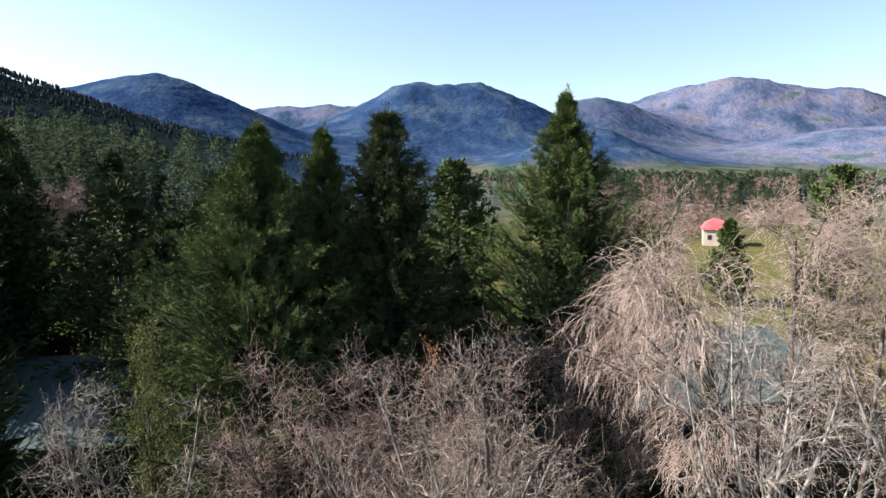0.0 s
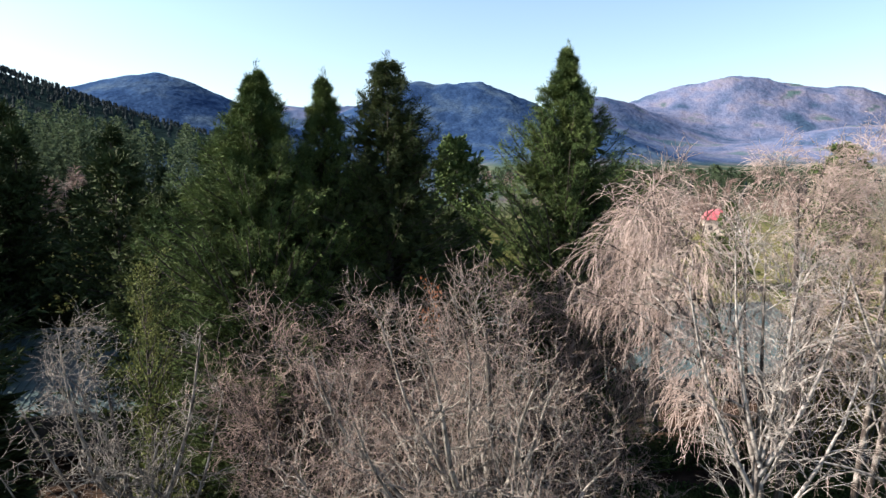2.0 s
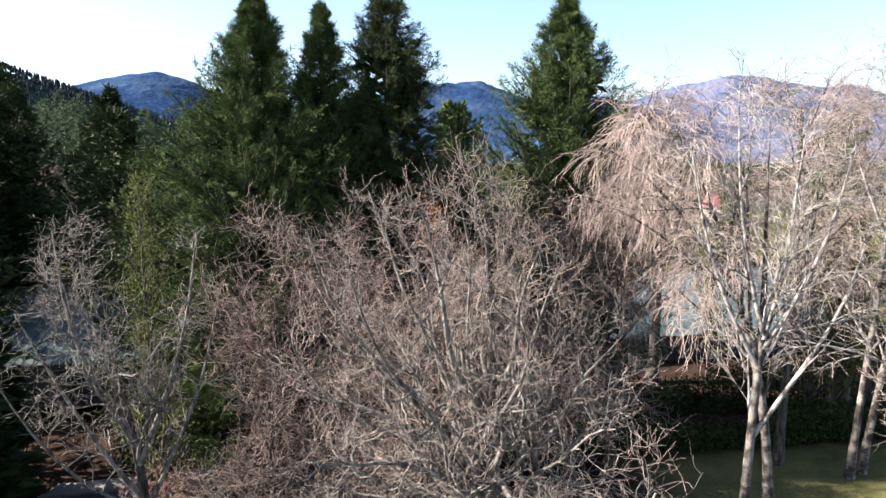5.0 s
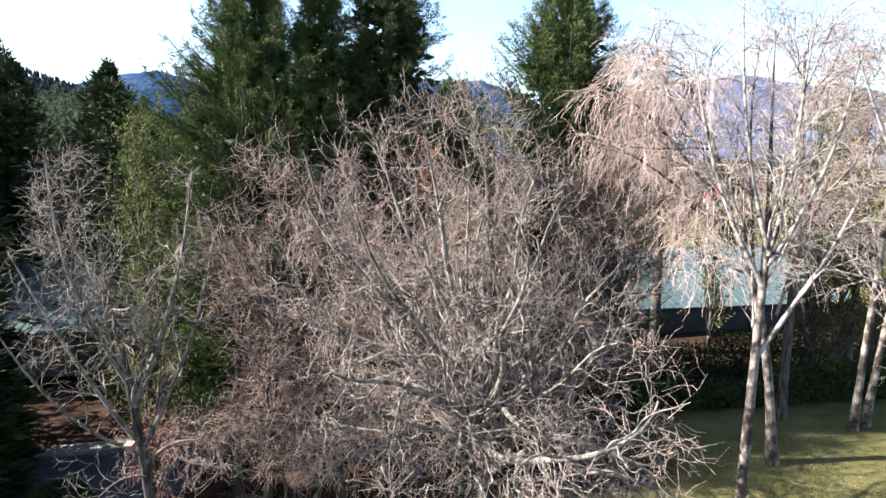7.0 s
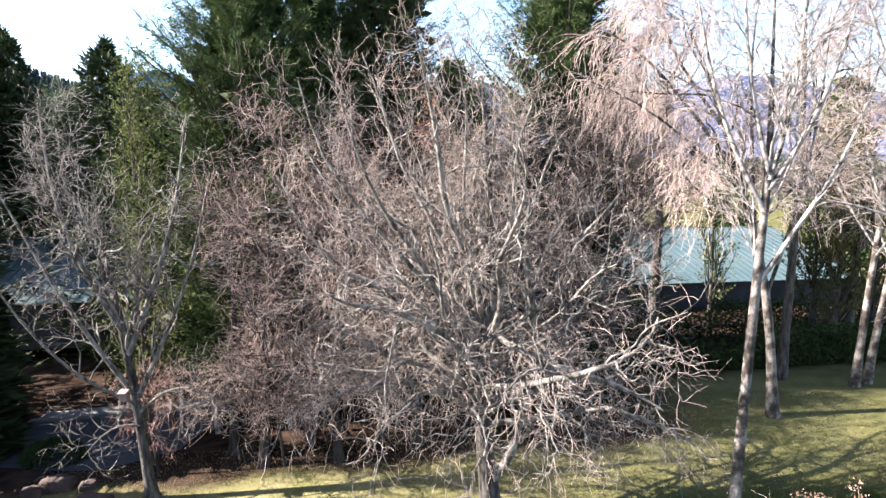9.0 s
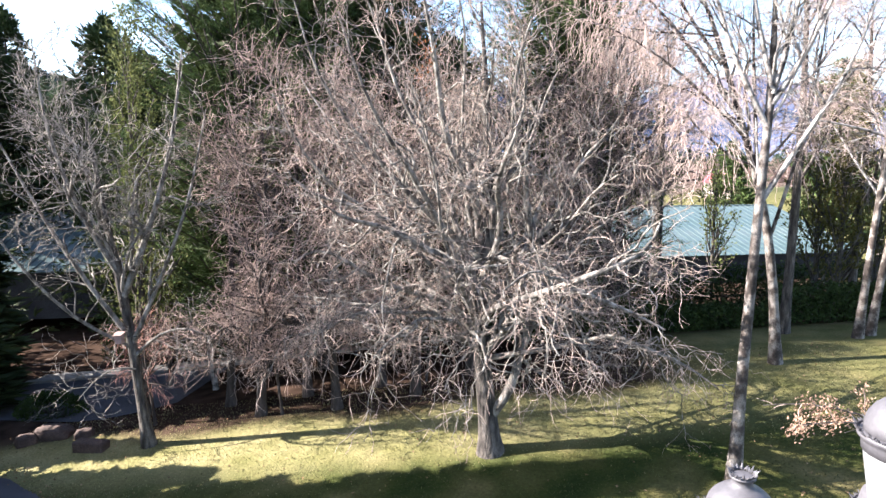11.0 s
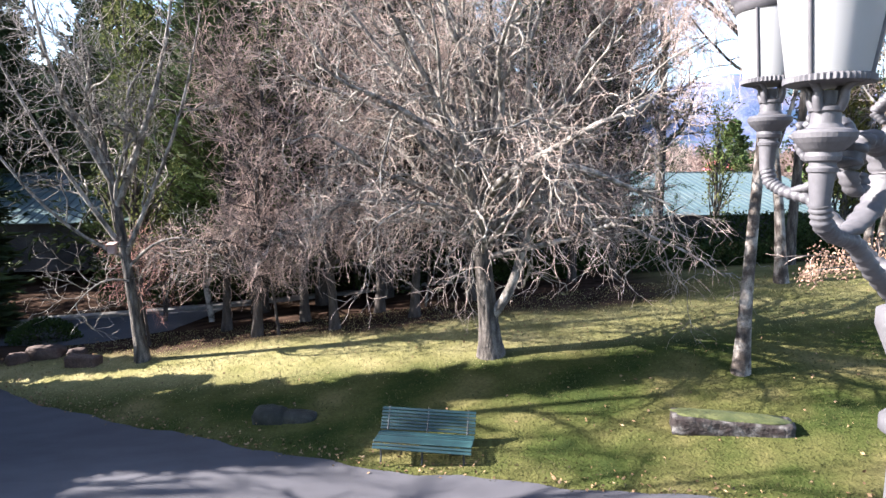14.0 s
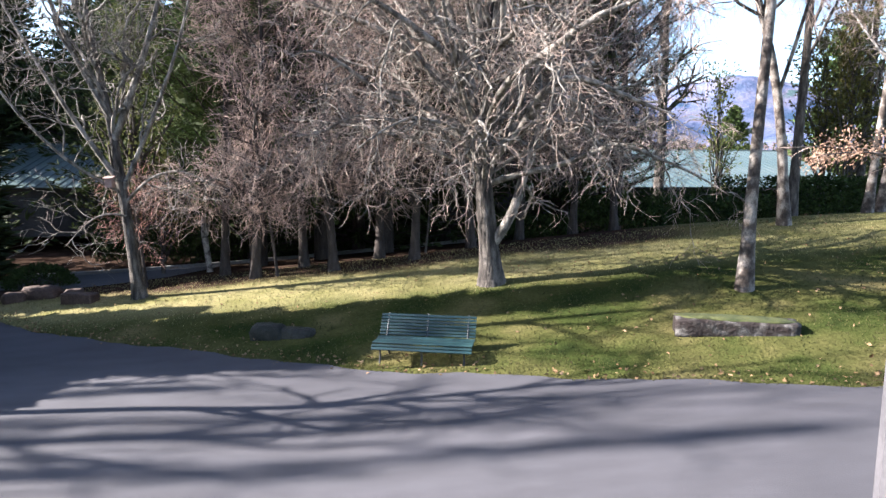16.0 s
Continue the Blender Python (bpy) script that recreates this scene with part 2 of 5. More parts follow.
    sc.operation = "MULTIPLY"
    l.new(nb2.outputs[0], sc.inputs[0])
    l.new(attr("far"), sc.inputs[1])
    bm2 = n.new("ShaderNodeBump")
    bm2.inputs["Distance"].default_value = 8.0
    l.new(sc.outputs[0], bm2.inputs["Height"])
    l.new(bm.outputs[0], bm2.inputs["Normal"])
    l.new(bm2.outputs[0], b.inputs["Normal"])
    return m


MAT_LAND = terrain_material()


# ---- mesh helpers ----
def raw_mesh(name, verts, faces, mat, smooth=True):
    """A mesh from arrays; all faces have the same number of corners."""
    verts, faces = np.asarray(verts, np.float32).reshape(-1, 3), np.asarray(faces, np.int32)
    k = faces.shape[1]
    me = bpy.data.meshes.new(name)
    me.vertices.add(len(verts))
    me.vertices.foreach_set("co", verts.ravel())
    me.loops.add(faces.size)
    me.loops.foreach_set("vertex_index", faces.ravel())
    me.polygons.add(len(faces))
    me.polygons.foreach_set("loop_start", np.arange(0, faces.size, k, dtype=np.int32))
    me.polygons.foreach_set("use_smooth", np.full(len(faces), smooth, bool))
    me.materials.append(mat)
    me.update(calc_edges=True)
    return me


def child(name, me, parent, label=""):
    ob = new(name, me)
    ob.parent = parent
    return tagged(ob, label)


def part(name, bm, mat, parent, label="", smooth=False):
    me = bpy.data.meshes.new(name)
    bmesh.ops.recalc_face_normals(bm, faces=bm.faces)
    bm.to_mesh(me)
    bm.free()
    me.materials.append(mat)
    if smooth:
        me.polygons.foreach_set("use_smooth", np.ones(len(me.polygons), bool))
    return child(name, me, parent, label)


def thing(name, at, label, category, group="", kind="", rz=0.0):
    ob = new(name)
    ob.matrix_world = pose(*at, 0, 0, rz)
    return tagged(ob, label, category, group, kind)


def box(bm, size, at=(0, 0, 0), rot=(0, 0, 0), bevel=0.0):
    g = bmesh.ops.create_cube(bm, size=1.0)
    vs = g["verts"]
    if bevel:
        bmesh.ops.scale(bm, vec=size, verts=vs)
        es = list({e for v in vs for e in v.link_edges})
        r = bmesh.ops.bevel(bm, geom=es, offset=bevel, segments=1, affect="EDGES")
        vs = list({v for f in r["faces"] for v in f.verts} | {v for v in vs if v.is_valid})
    else:
        bmesh.ops.scale(bm, vec=size, verts=vs)
    m = pose(*at, *rot)
    for v in vs:
        v.co = m @ v.co
    return vs


def lathe(bm, profile, sides=24, at=(0, 0, 0), flute=0.0, twist=0.0):
    """A turned body from (radius, height) pairs, closed at both ends."""
    rings = []
    for r, z in profile:
        ring = []
        for i in range(sides):
            a = 2 * math.pi * (i + twist) / sides
            rr = r * (1 - flute * (i % 2))
            ring.append(bm.verts.new((at[0] + rr * math.cos(a), at[1] + rr * math.sin(a), at[2] + z)))
        rings.append(ring)
    for a, b in zip(rings, rings[1:]):
        for i in range(sides):
            bm.faces.new((a[i], a[(i + 1) % sides], b[(i + 1) % sides], b[i]))
    bm.faces.new(rings[0][::-1])
    bm.faces.new(rings[-1])


def tubes(P, R, m):
    """Tubes of m sides along polylines P (N, S, 3) with radii R (N, S): vertices and quads."""
    N, S, _ = P.shape
    T = np.gradient(P, axis=1)
    T /= np.linalg.norm(T, axis=2, keepdims=True) + 1e-9
    ref = np.where(np.abs(T[:, :1, 2:3]) > 0.8, np.array([1.0, 0.1, 0]), np.array([0.1, 0, 1.0]))
    U = np.cross(T, np.broadcast_to(ref, T.shape))
    U /= np.linalg.norm(U, axis=2, keepdims=True) + 1e-9
    V = np.cross(T, U)
    a = np.arange(m) * 2 * np.pi / m
    ring = P[:, :, None] + R[:, :, None, None] * (np.cos(a)[:, None] * U[:, :, None] + np.sin(a)[:, None] * V[:, :, None])
    idx = np.arange(N * S * m).reshape(N, S, m)
    q = np.stack([idx[:, :-1], np.roll(idx, -1, 2)[:, :-1], np.roll(idx, -1, 2)[:, 1:], idx[:, 1:]], -1)
    return ring.reshape(-1, 3), q.reshape(-1, 4)


def grow(rng, P, R, k, span, angle, length, S, thin=0.6, rise=0.0, wig=0.15, rmin=0.004, taper=0.4, flat=0.0):
    """k side shoots from every polyline; rise lifts (or, below 0, droops) them step by step.
    A rise of four numbers (low z, high z, rise low, rise high) changes with height."""
    N, M, _ = P.shape
    n = N * k
    src = np.repeat(np.arange(N), k)
    t = np.clip(np.tile((np.arange(k) + 0.5) / k, N) + rng.uniform(-0.5, 0.5, n) / k, 0, 1)
    t = span[0] + (span[1] - span[0]) * t
    f = t * (M - 1)
    i = np.minimum(f.astype(int), M - 2)
    w = (f - i)[:, None]
    at = P[src, i] * (1 - w) + P[src, i + 1] * w
    tan = P[src, i + 1] - P[src, i]
    tan /= np.linalg.norm(tan, axis=1, keepdims=True) + 1e-9
    side = rng.normal(size=(n, 3))
    side[:, 2] *= 1 - flat
    side -= (side * tan).sum(1, keepdims=True) * tan
    side /= np.linalg.norm(side, axis=1, keepdims=True) + 1e-9
    ang = np.radians(rng.uniform(*angle, n))[:, None]
    d = np.cos(ang) * tan + np.sin(ang) * side
    ln = rng.uniform(*length, n) * (1.1 - 0.5 * t)
    r0 = np.maximum((R[src, i] * (1 - w[:, 0]) + R[src, i + 1] * w[:, 0]) * thin, rmin)
    if isinstance(rise, tuple):
        rise = np.interp(at[:, 2], rise[:2], rise[2:])
    out = np.empty((n, S, 3))
    out[:, 0] = at
    for s in range(1, S):
        d = d + rng.normal(size=(n, 3)) * wig
        d[:, 2] += rise
        d /= np.linalg.norm(d, axis=1, keepdims=True)
        out[:, s] = out[:, s - 1] + d * (ln / (S - 1))[:, None]
    rad = r0[:, None] * np.linspace(1, taper, S)[None]
    return out, np.maximum(rad, rmin * 0.6)


def leaves(at, along, length, width, rng, droop=0.0, jitter=0.35):
    """Small folded rhombic leaves at points, pointing along the given ways."""
    n = len(at)
    d = along + rng.normal(size=(n, 3)) * jitter
    d[:, 2] -= droop
    d /= np.linalg.norm(d, axis=1, keepdims=True) + 1e-9
    s = np.cross(d, rng.normal(size=(n, 3)))
    s /= np.linalg.norm(s, axis=1, keepdims=True) + 1e-9
    up = np.cross(s, d)
    L = (length * rng.uniform(0.6, 1.3, n))[:, None]
    W = (width * rng.uniform(0.6, 1.3, n))[:, None]
    mid = at + d * L * 0.45
    v = np.stack([at, mid + s * W * 0.5 + up * W * 0.18, at + d * L, mid - s * W * 0.5 + up * W * 0.18], 1)
    return v.reshape(-1, 3), np.arange(n * 4).reshape(n, 4)


def polyline(points, radii, n):
    """A smooth polyline of n points through a few given ones."""
    pts, t = np.array(points, float), np.linspace(0, len(points) - 1, n)
    k = np.arange(len(points))
    P = np.stack([np.interp(t, k, pts[:, j]) for j in range(3)], 1)
    for _ in range(2):
        P[1:-1] = (P[:-2] + 2 * P[1:-1] + P[2:]) / 4
    return P[None], np.interp(t, k, radii)[None]


# ---- the land ----
def step(x, a, b):
    t = np.clip((x - a) / (b - a), 0, 1)
    return t * t * (3 - 2 * t)


LAWN_Y = np.array([-40, 0, 8, 10.5, 12.8, 15, 17, 18.5, 20.5, 26, 31, 40, 60])
LAWN_Z = np.array([-0.6, -0.3, -0.14, -0.02, 0.26, 0.5, 0.64, 0.74, 0.8, 0.25, -0.1, -0.05, -0.6])


def lawn_height(x, y):
    c = sum(np.interp(y + o, LAWN_Y, LAWN_Z) for o in (-1.2, -0.6, 0, 0.6, 1.2)) / 5
    slope = 0.115 - 0.05 * step(y, 22, 34)
    slope = slope - 0.055 * step(-np.asarray(x), 0, 5) * (1 - step(y, 9, 15))
    return slope * 16 * np.tanh(np.asarray(x) / 16) + c


# hills: x, y, height, radius across and along, turn, heathland share
HILLS = [
    (-480, 450, 104, 180, 210, 0, 0.0),
    (-760, 1600, 204, 270, 260, 0, 0.0),
    (-590, 1650, 22, 130, 260, 0, 0.0),
    (-720, 3500, 335, 620, 300, 0, 0.7),
    (35, 2350, 305, 420, 300, 0, 0.0),
    (-125, 2330, 30, 80, 200, 0, 0.0),
    (145, 2360, 34, 64, 200, 0, 0.0),
    (690, 3000, 225, 260, 250, 0, 0.2),
    (340, 1500, 110, 120, 170, 0, 0.0),
    (1700, 3600, 470, 900, 420, 0, 1.0),
    (1650, 3600, 50, 180, 300, 0, 1.0),
    (2350, 3600, 60, 300, 300, 0, 1.0),
    (1750, 2350, 175, 480, 260, -12, 1.0),
]


def hill_height(x, y):
    z, hw, tot = np.zeros_like(x), np.zeros_like(x), np.full_like(x, 1e-3)
    for hx, hy, hz, sx, sy, turn, share in HILLS:
        c, s = math.cos(radians(turn)), math.sin(radians(turn))
        u, v = (x - hx) * c + (y - hy) * s, -(x - hx) * s + (y - hy) * c
        g = hz * np.exp(-0.5 * ((u / sx) ** 2 + (v / sy) ** 2))
        z, hw, tot = z + g, hw + g * share, tot + g
    return z, hw / tot


def land_height(x, y):
    """Height of the land at arrays x, y (without the fine relief of the hills)."""
    x, y = np.asarray(x, float), np.asarray(y, float)
    r = np.hypot(x, y - 10)
    away = step(r, 45, 160)
    valley = 2 + 0.004 * np.maximum(r - 100, 0) + 14 * step(-x, 20, 160) * step(y, 40, 200)
    h, _ = hill_height(x, y)
    return lawn_height(x, y) * (1 - away) + (valley + h * step(r, 90, 420)) * away


def ground_at(x, y):
    return float(land_height(np.array([x]), np.array([y]))[0])


def road_edge(x):
    x = np.asarray(x, float)
    return 10.25 - 0.36 * x + 0.012 * np.maximum(-x, 0) ** 2 + 0.06 * np.sin(x * 2.1) + 0.04 * np.sin(x * 5.3)


def build_land():
    az = np.radians(np.concatenate([np.arange(-48, 48, 0.3), np.arange(48, 312, 3.0)]))
    rad = np.concatenate([np.arange(0.5, 40, 0.5), 40 * 1.045 ** np.arange(0, 108)])
    A, Rr = np.meshgrid(az, rad)
    x, y = Rr * np.sin(A), Rr * np.cos(A)
    z = land_height(x, y)
    hills, hazy_heath = hill_height(x, y)
    amp = np.clip(hills, 0, 400) * 0.11 * step(Rr, 250, 700)
    for i in range(x.shape[0]):
        if rad[i] < 250:
            continue
        for j in range(x.shape[1]):
            if abs(x[i, j]) > y[i, j] * 1.2:
                continue
            p = Vector((x[i, j] / 420, y[i, j] / 420, 3.0))
            z[i, j] += amp[i, j] * noise.fractal(p, 0.8, 2.1, 6)
    # the ground lies a little lower under the asphalt
    z -= 0.06 * step(road_edge(x) - y, 0.0, 0.35) * (Rr < 60)
    nr, na = x.shape
    verts = np.concatenate([np.stack([x, y, z], -1).reshape(-1, 3), [[0, 0, float(z[0].mean())]]])
    idx = np.arange(nr * na).reshape(nr, na)
    q = np.stack([idx[:-1], idx[1:], np.roll(idx, -1, 1)[1:], np.roll(idx, -1, 1)[:-1]], -1).reshape(-1, 4)
    hub = np.stack([np.full(na, nr * na), np.full(na, nr * na), np.roll(idx[0], -1), idx[0]], -1)
    q = np.concatenate([q[:, ::-1]])
    me = raw_mesh("ground", verts[:-1], q[:, ::-1], MAT_LAND)
    # earth under the thicket, then a strip painting the shaded ground behind the lawn
    shaded_soil = step(y, 17.6 + 0.3 * np.sin(x), 18.6 + 0.3 * np.sin(x)) * step(-y, -37, -33) * step(x, -30, -20) * step(-x, -9, -6)
    shaded_soil = np.maximum(shaded_soil, step(y, 23, 25.5) * step(-y, -46, -42) * step(x, -45, -38) * step(-x, -30, -24))
    for name, val in (("far", step(Rr, 120, 300)), ("hazy_heath", hazy_heath), ("shaded_soil", shaded_soil), ("shaded_pine", step(-x, 60, 140) * (1 - step(Rr, 800, 1000))), ("straw", 0.9 * step(y, 14.4, 16.2) * np.maximum(step(-x, -22, -14) * (1 - 0.55 * step(x, 2, 8)) * (1 - step(y, 22, 26)), 0.45 * step(x, 14, 22) * step(y, 40, 55))), ("field", (1 - step(hills, 12, 40)) * step(x, -60, 60))):
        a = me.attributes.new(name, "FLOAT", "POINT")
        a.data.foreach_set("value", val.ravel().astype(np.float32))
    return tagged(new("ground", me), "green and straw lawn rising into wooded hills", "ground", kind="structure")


build_land()


def build_road():
    xs = np.arange(-30, 26, 0.4)
    rows = 40
    V = []
    for x in xs:
        e = float(road_edge(x))
        for k in range(rows):
            y = e + 0.0 - (e + 16) * (k / (rows - 1)) ** 1.6
            V.append((x, y, 0.0))
    V = np.array(V)
    V[:, 2] = lawn_height(V[:, 0], V[:, 1]) + 0.012
    idx = np.arange(len(xs) * rows).reshape(len(xs), rows)
    q = np.stack([idx[:-1, :-1], idx[:-1, 1:], idx[1:, 1:], idx[1:, :-1]], -1).reshape(-1, 4)
    return tagged(new("road", raw_mesh("road", V, q, MAT_ASPHALT)), "worn grey asphalt drive beside the lawn", "road", kind="structure")


build_road()


def side_drive():
    """The asphalt yard that runs off behind the lawn towards the long building."""
    xs, n = np.arange(-34, -8.7, 0.5), 14
    V = []
    for x in xs:
        y0 = 19.9 + 0.35 * math.sin(x * 0.7) + 0.10 * max(0.0, x + 12) ** 2
        V += [(x, y0 + (27.0 + 0.12 * x - y0) * k / (n - 1), 0.0) for k in range(n)]
    V = np.array(V)
    V[:, 2] = land_height(V[:, 0], V[:, 1]) + 0.03
    idx = np.arange(len(xs) * n).reshape(len(xs), n)
    q = np.stack([idx[:-1, :-1], idx[1:, :-1], idx[1:, 1:], idx[:-1, 1:]], -1).reshape(-1, 4)
    return tagged(new("yard", raw_mesh("yard", V, q, MAT_ASPHALT)), "shaded grey asphalt yard before the long shed", "road", kind="structure")


side_drive()


# ---- trees ----
def bare_tree(name, base, trunk, levels, mats, label, seed, group="bare trees", extra_limbs=(), limb_parts=True, category="tree", bark_levels=1):
    """A leafless tree: trunk points and radii relative to the base, then levels of shoots.
    levels: dicts for grow(); the first level gives the limbs, the last ones the twigs."""
    rng = np.random.default_rng(seed)
    z0 = ground_at(base[0], base[1]) - 0.08
    ob = thing(name, (base[0], base[1], z0), label, category, group)
    bark, twig_mat = mats
    P, R = polyline([p for p, r in trunk], [r for p, r in trunk], 16)
    # root flare
    R[0, 0] *= 1.45
    R[0, 1] *= 1.12
    child("trunk", raw_mesh("trunk", *tubes(P, R, 12), {MAT_LICHEN: MAT_BARK, MAT_BIRCH: MAT_BIRCH_TRUNK}.get(bark, bark)), ob)
    LP, LR = grow(rng, P, R, **levels[0])
    if extra_limbs:
        ep, er = zip(*[polyline([p for p, r in li], [r for p, r in li], LP.shape[1]) for li in extra_limbs])
        LP, LR = np.concatenate([LP, *ep]), np.concatenate([LR, *er])
    if limb_parts:
        for i in range(len(LP)):
            child("limb", raw_mesh("limb", *tubes(LP[i:i + 1], LR[i:i + 1], 7), bark), ob)
    else:
        tagged(child("limbwork", raw_mesh("limbwork", *tubes(LP, LR, 5), bark), ob), kind="stuff")
    P, R = LP, LR
    vs, fs, off = [], [], 0
    bv, bf, boff = [], [], 0
    for i, lv in enumerate(levels[1:], 1):
        P, R = grow(rng, P, R, **lv)
        if i <= bark_levels:
            v, f = tubes(P, R, 5 if i == 1 else 4)
            bv.append(v)
            bf.append(f + boff)
            boff += len(v)
        else:
            v, f = tubes(P, R, 3)
            vs.append(v)
            fs.append(f + off)
            off += len(v)
    tagged(child("branchwork", raw_mesh("branchwork", np.concatenate(bv), np.concatenate(bf), bark), ob), kind="stuff")
    tagged(child("crown", raw_mesh("crown", np.concatenate(vs), np.concatenate(fs), twig_mat), ob), kind="stuff")
    return ob, P


def L(k, span, angle, length, S, **kw):
    return dict(k=k, span=span, angle=angle, length=length, S=S, **kw)


# the wide old tree in the middle of the lawn: leaders rise from a low fork, lower limbs spread and hang
OAK_RISE = (4.0, 8.0, -0.12, 0.15)
OAK_LEVELS = [
    L(4, (0.6, 1.0), (30, 60), (2.0, 3.0), 13, thin=0.6, rise=0.10, wig=0.16),
    L(8, (0.30, 1.0), (35, 85), (1.3, 2.7), 9, thin=0.50, rise=(3.5, 7.5, -0.04, 0.10), wig=0.34, rmin=0.0125),
    L(5, (0.12, 1.0), (35, 85), (0.7, 1.6), 7, thin=0.55, rise=OAK_RISE, wig=0.32, rmin=0.0085),
    L(3, (0.15, 1.0), (30, 75), (0.4, 0.95), 5, thin=0.55, rise=OAK_RISE, wig=0.28, rmin=0.0060),
    L(1, (0.25, 1.0), (25, 65), (0.25, 0.6), 3, thin=0.8, rise=OAK_RISE, wig=0.2, rmin=0.0045),
]


def oak_limbs():
    """Limbs from the fork out to points spread evenly over a broad crown that leans to one side at the top."""
    limbs, n = [], 26
    for i in range(n):
        z = 1.0 - 1.40 * (i + 0.5) / n
        a, q = i * 2.39996, math.sqrt(1 - z * z)
        end = (-0.8 + 4.1 * q * math.cos(a) - 1.3 * max(z, 0), -0.5 + 3.9 * q * math.sin(a), 7.0 + 5.0 * z)
        h = 2.6 + 2.6 * max(0.0, 0.5 + 0.5 * z) + 0.5 * (i % 3)
        thick = 0.055 + 0.017 * (i % 3)
        bend = 0.3 if z > 0 else 0.25 - 0.9 * z
        limbs.append([((-0.25, 0, h - 1.2), thick + 0.02), ((0.3 * end[0] - 0.15, 0.3 * end[1], h + 0.14 * (end[2] - h) + 0.1), thick),
                      ((0.68 * end[0], 0.68 * end[1], h + 0.48 * (end[2] - h) + bend), thick * 0.62), (end, 0.016)])
    for x, y, z in ((-4.4, -1.6, 3.5), (-2.8, -3.3, 3.2), (-0.6, -3.8, 3.3), (1.7, -3.0, 3.4), (3.0, -0.8, 3.8), (-3.6, 1.2, 3.7), (-4.9, 0.3, 4.0)):
        limbs.append([((-0.22, 0, 2.6), 0.055), ((0.35 * x, 0.35 * y, 3.6), 0.045), ((0.7 * x, 0.7 * y, 4.0), 0.032), ((x, y, z), 0.012)])
    # the low second stem, and the pale limb that reaches out over the lawn
    limbs.append([((0.05, -0.05, 1.1), 0.13), ((0.5, -0.15, 2.6), 0.11), ((0.9, -0.4, 4.4), 0.09), ((0.7, -1.2, 8.2), 0.03)])
    limbs.append([((-0.2, -0.1, 3.4), 0.09), ((0.35, -3.3, 4.5), 0.068), ((1.5, -4.5, 5.0), 0.054), ((2.6, -4.2, 6.2), 0.020)])
    limbs.append([((-0.2, -0.1, 3.2), 0.11), ((1.0, -2.0, 4.3), 0.09), ((2.0, -2.4, 4.4), 0.06), ((3.3, -2.7, 3.9), 0.02)])
    limbs.append([((-0.1, 0, 2.5), 0.08), ((1.6, -0.9, 3.3), 0.06), ((3.1, -1.4, 3.1), 0.045), ((4.9, -1.7, 2.3), 0.014)])
    rng = random.Random(29)
    crooked = []
    for limb in limbs:
        pts = [limb[0]]
        for (p, r), (q, v) in zip(limb, limb[1:]):
            for f in (0.5, 1.0):
                k = 0.0 if (q, v) == limb[-1] and f == 1.0 else 0.38
                pts.append((tuple(a + (b - a) * f + rng.uniform(-k, k) for a, b in zip(p, q)), r + (v - r) * f))
        crooked.append(pts)
    return crooked


bare_tree("spreading_tree", (1.27, 15.2),
          [((0, 0, 0), 0.27), ((-0.12, 0, 1.4), 0.23), ((-0.3, 0, 3.0), 0.20), ((-0.25, -0.1, 4.6), 0.16), ((-0.05, 0, 7.0), 0.12), ((-0.3, 0.1, 11.0), 0.03)],
          OAK_LEVELS, (MAT_LICHEN, MAT_TWIG), "old wide leafless tree with pale grey limbs on the lawn", 3, extra_limbs=oak_limbs(), bark_levels=2)

# the slender tree with upright limbs
LEFT_LEVELS = [
    L(10, (0.42, 1.0), (22, 50), (3.0, 4.8), 10, thin=0.5, rise=0.10, wig=0.24),
    L(7, (0.2, 1.0), (35, 75), (1.2, 2.2), 7, thin=0.5, rise=0.06, wig=0.32, rmin=0.012),
    L(5, (0.12, 1.0), (32, 75), (0.6, 1.2), 6, thin=0.55, rise=0.05, wig=0.28, rmin=0.0075),
    L(3, (0.12, 1.0), (28, 68), (0.3, 0.7), 4, thin=0.6, rise=0.04, wig=0.24, rmin=0.0050),
]
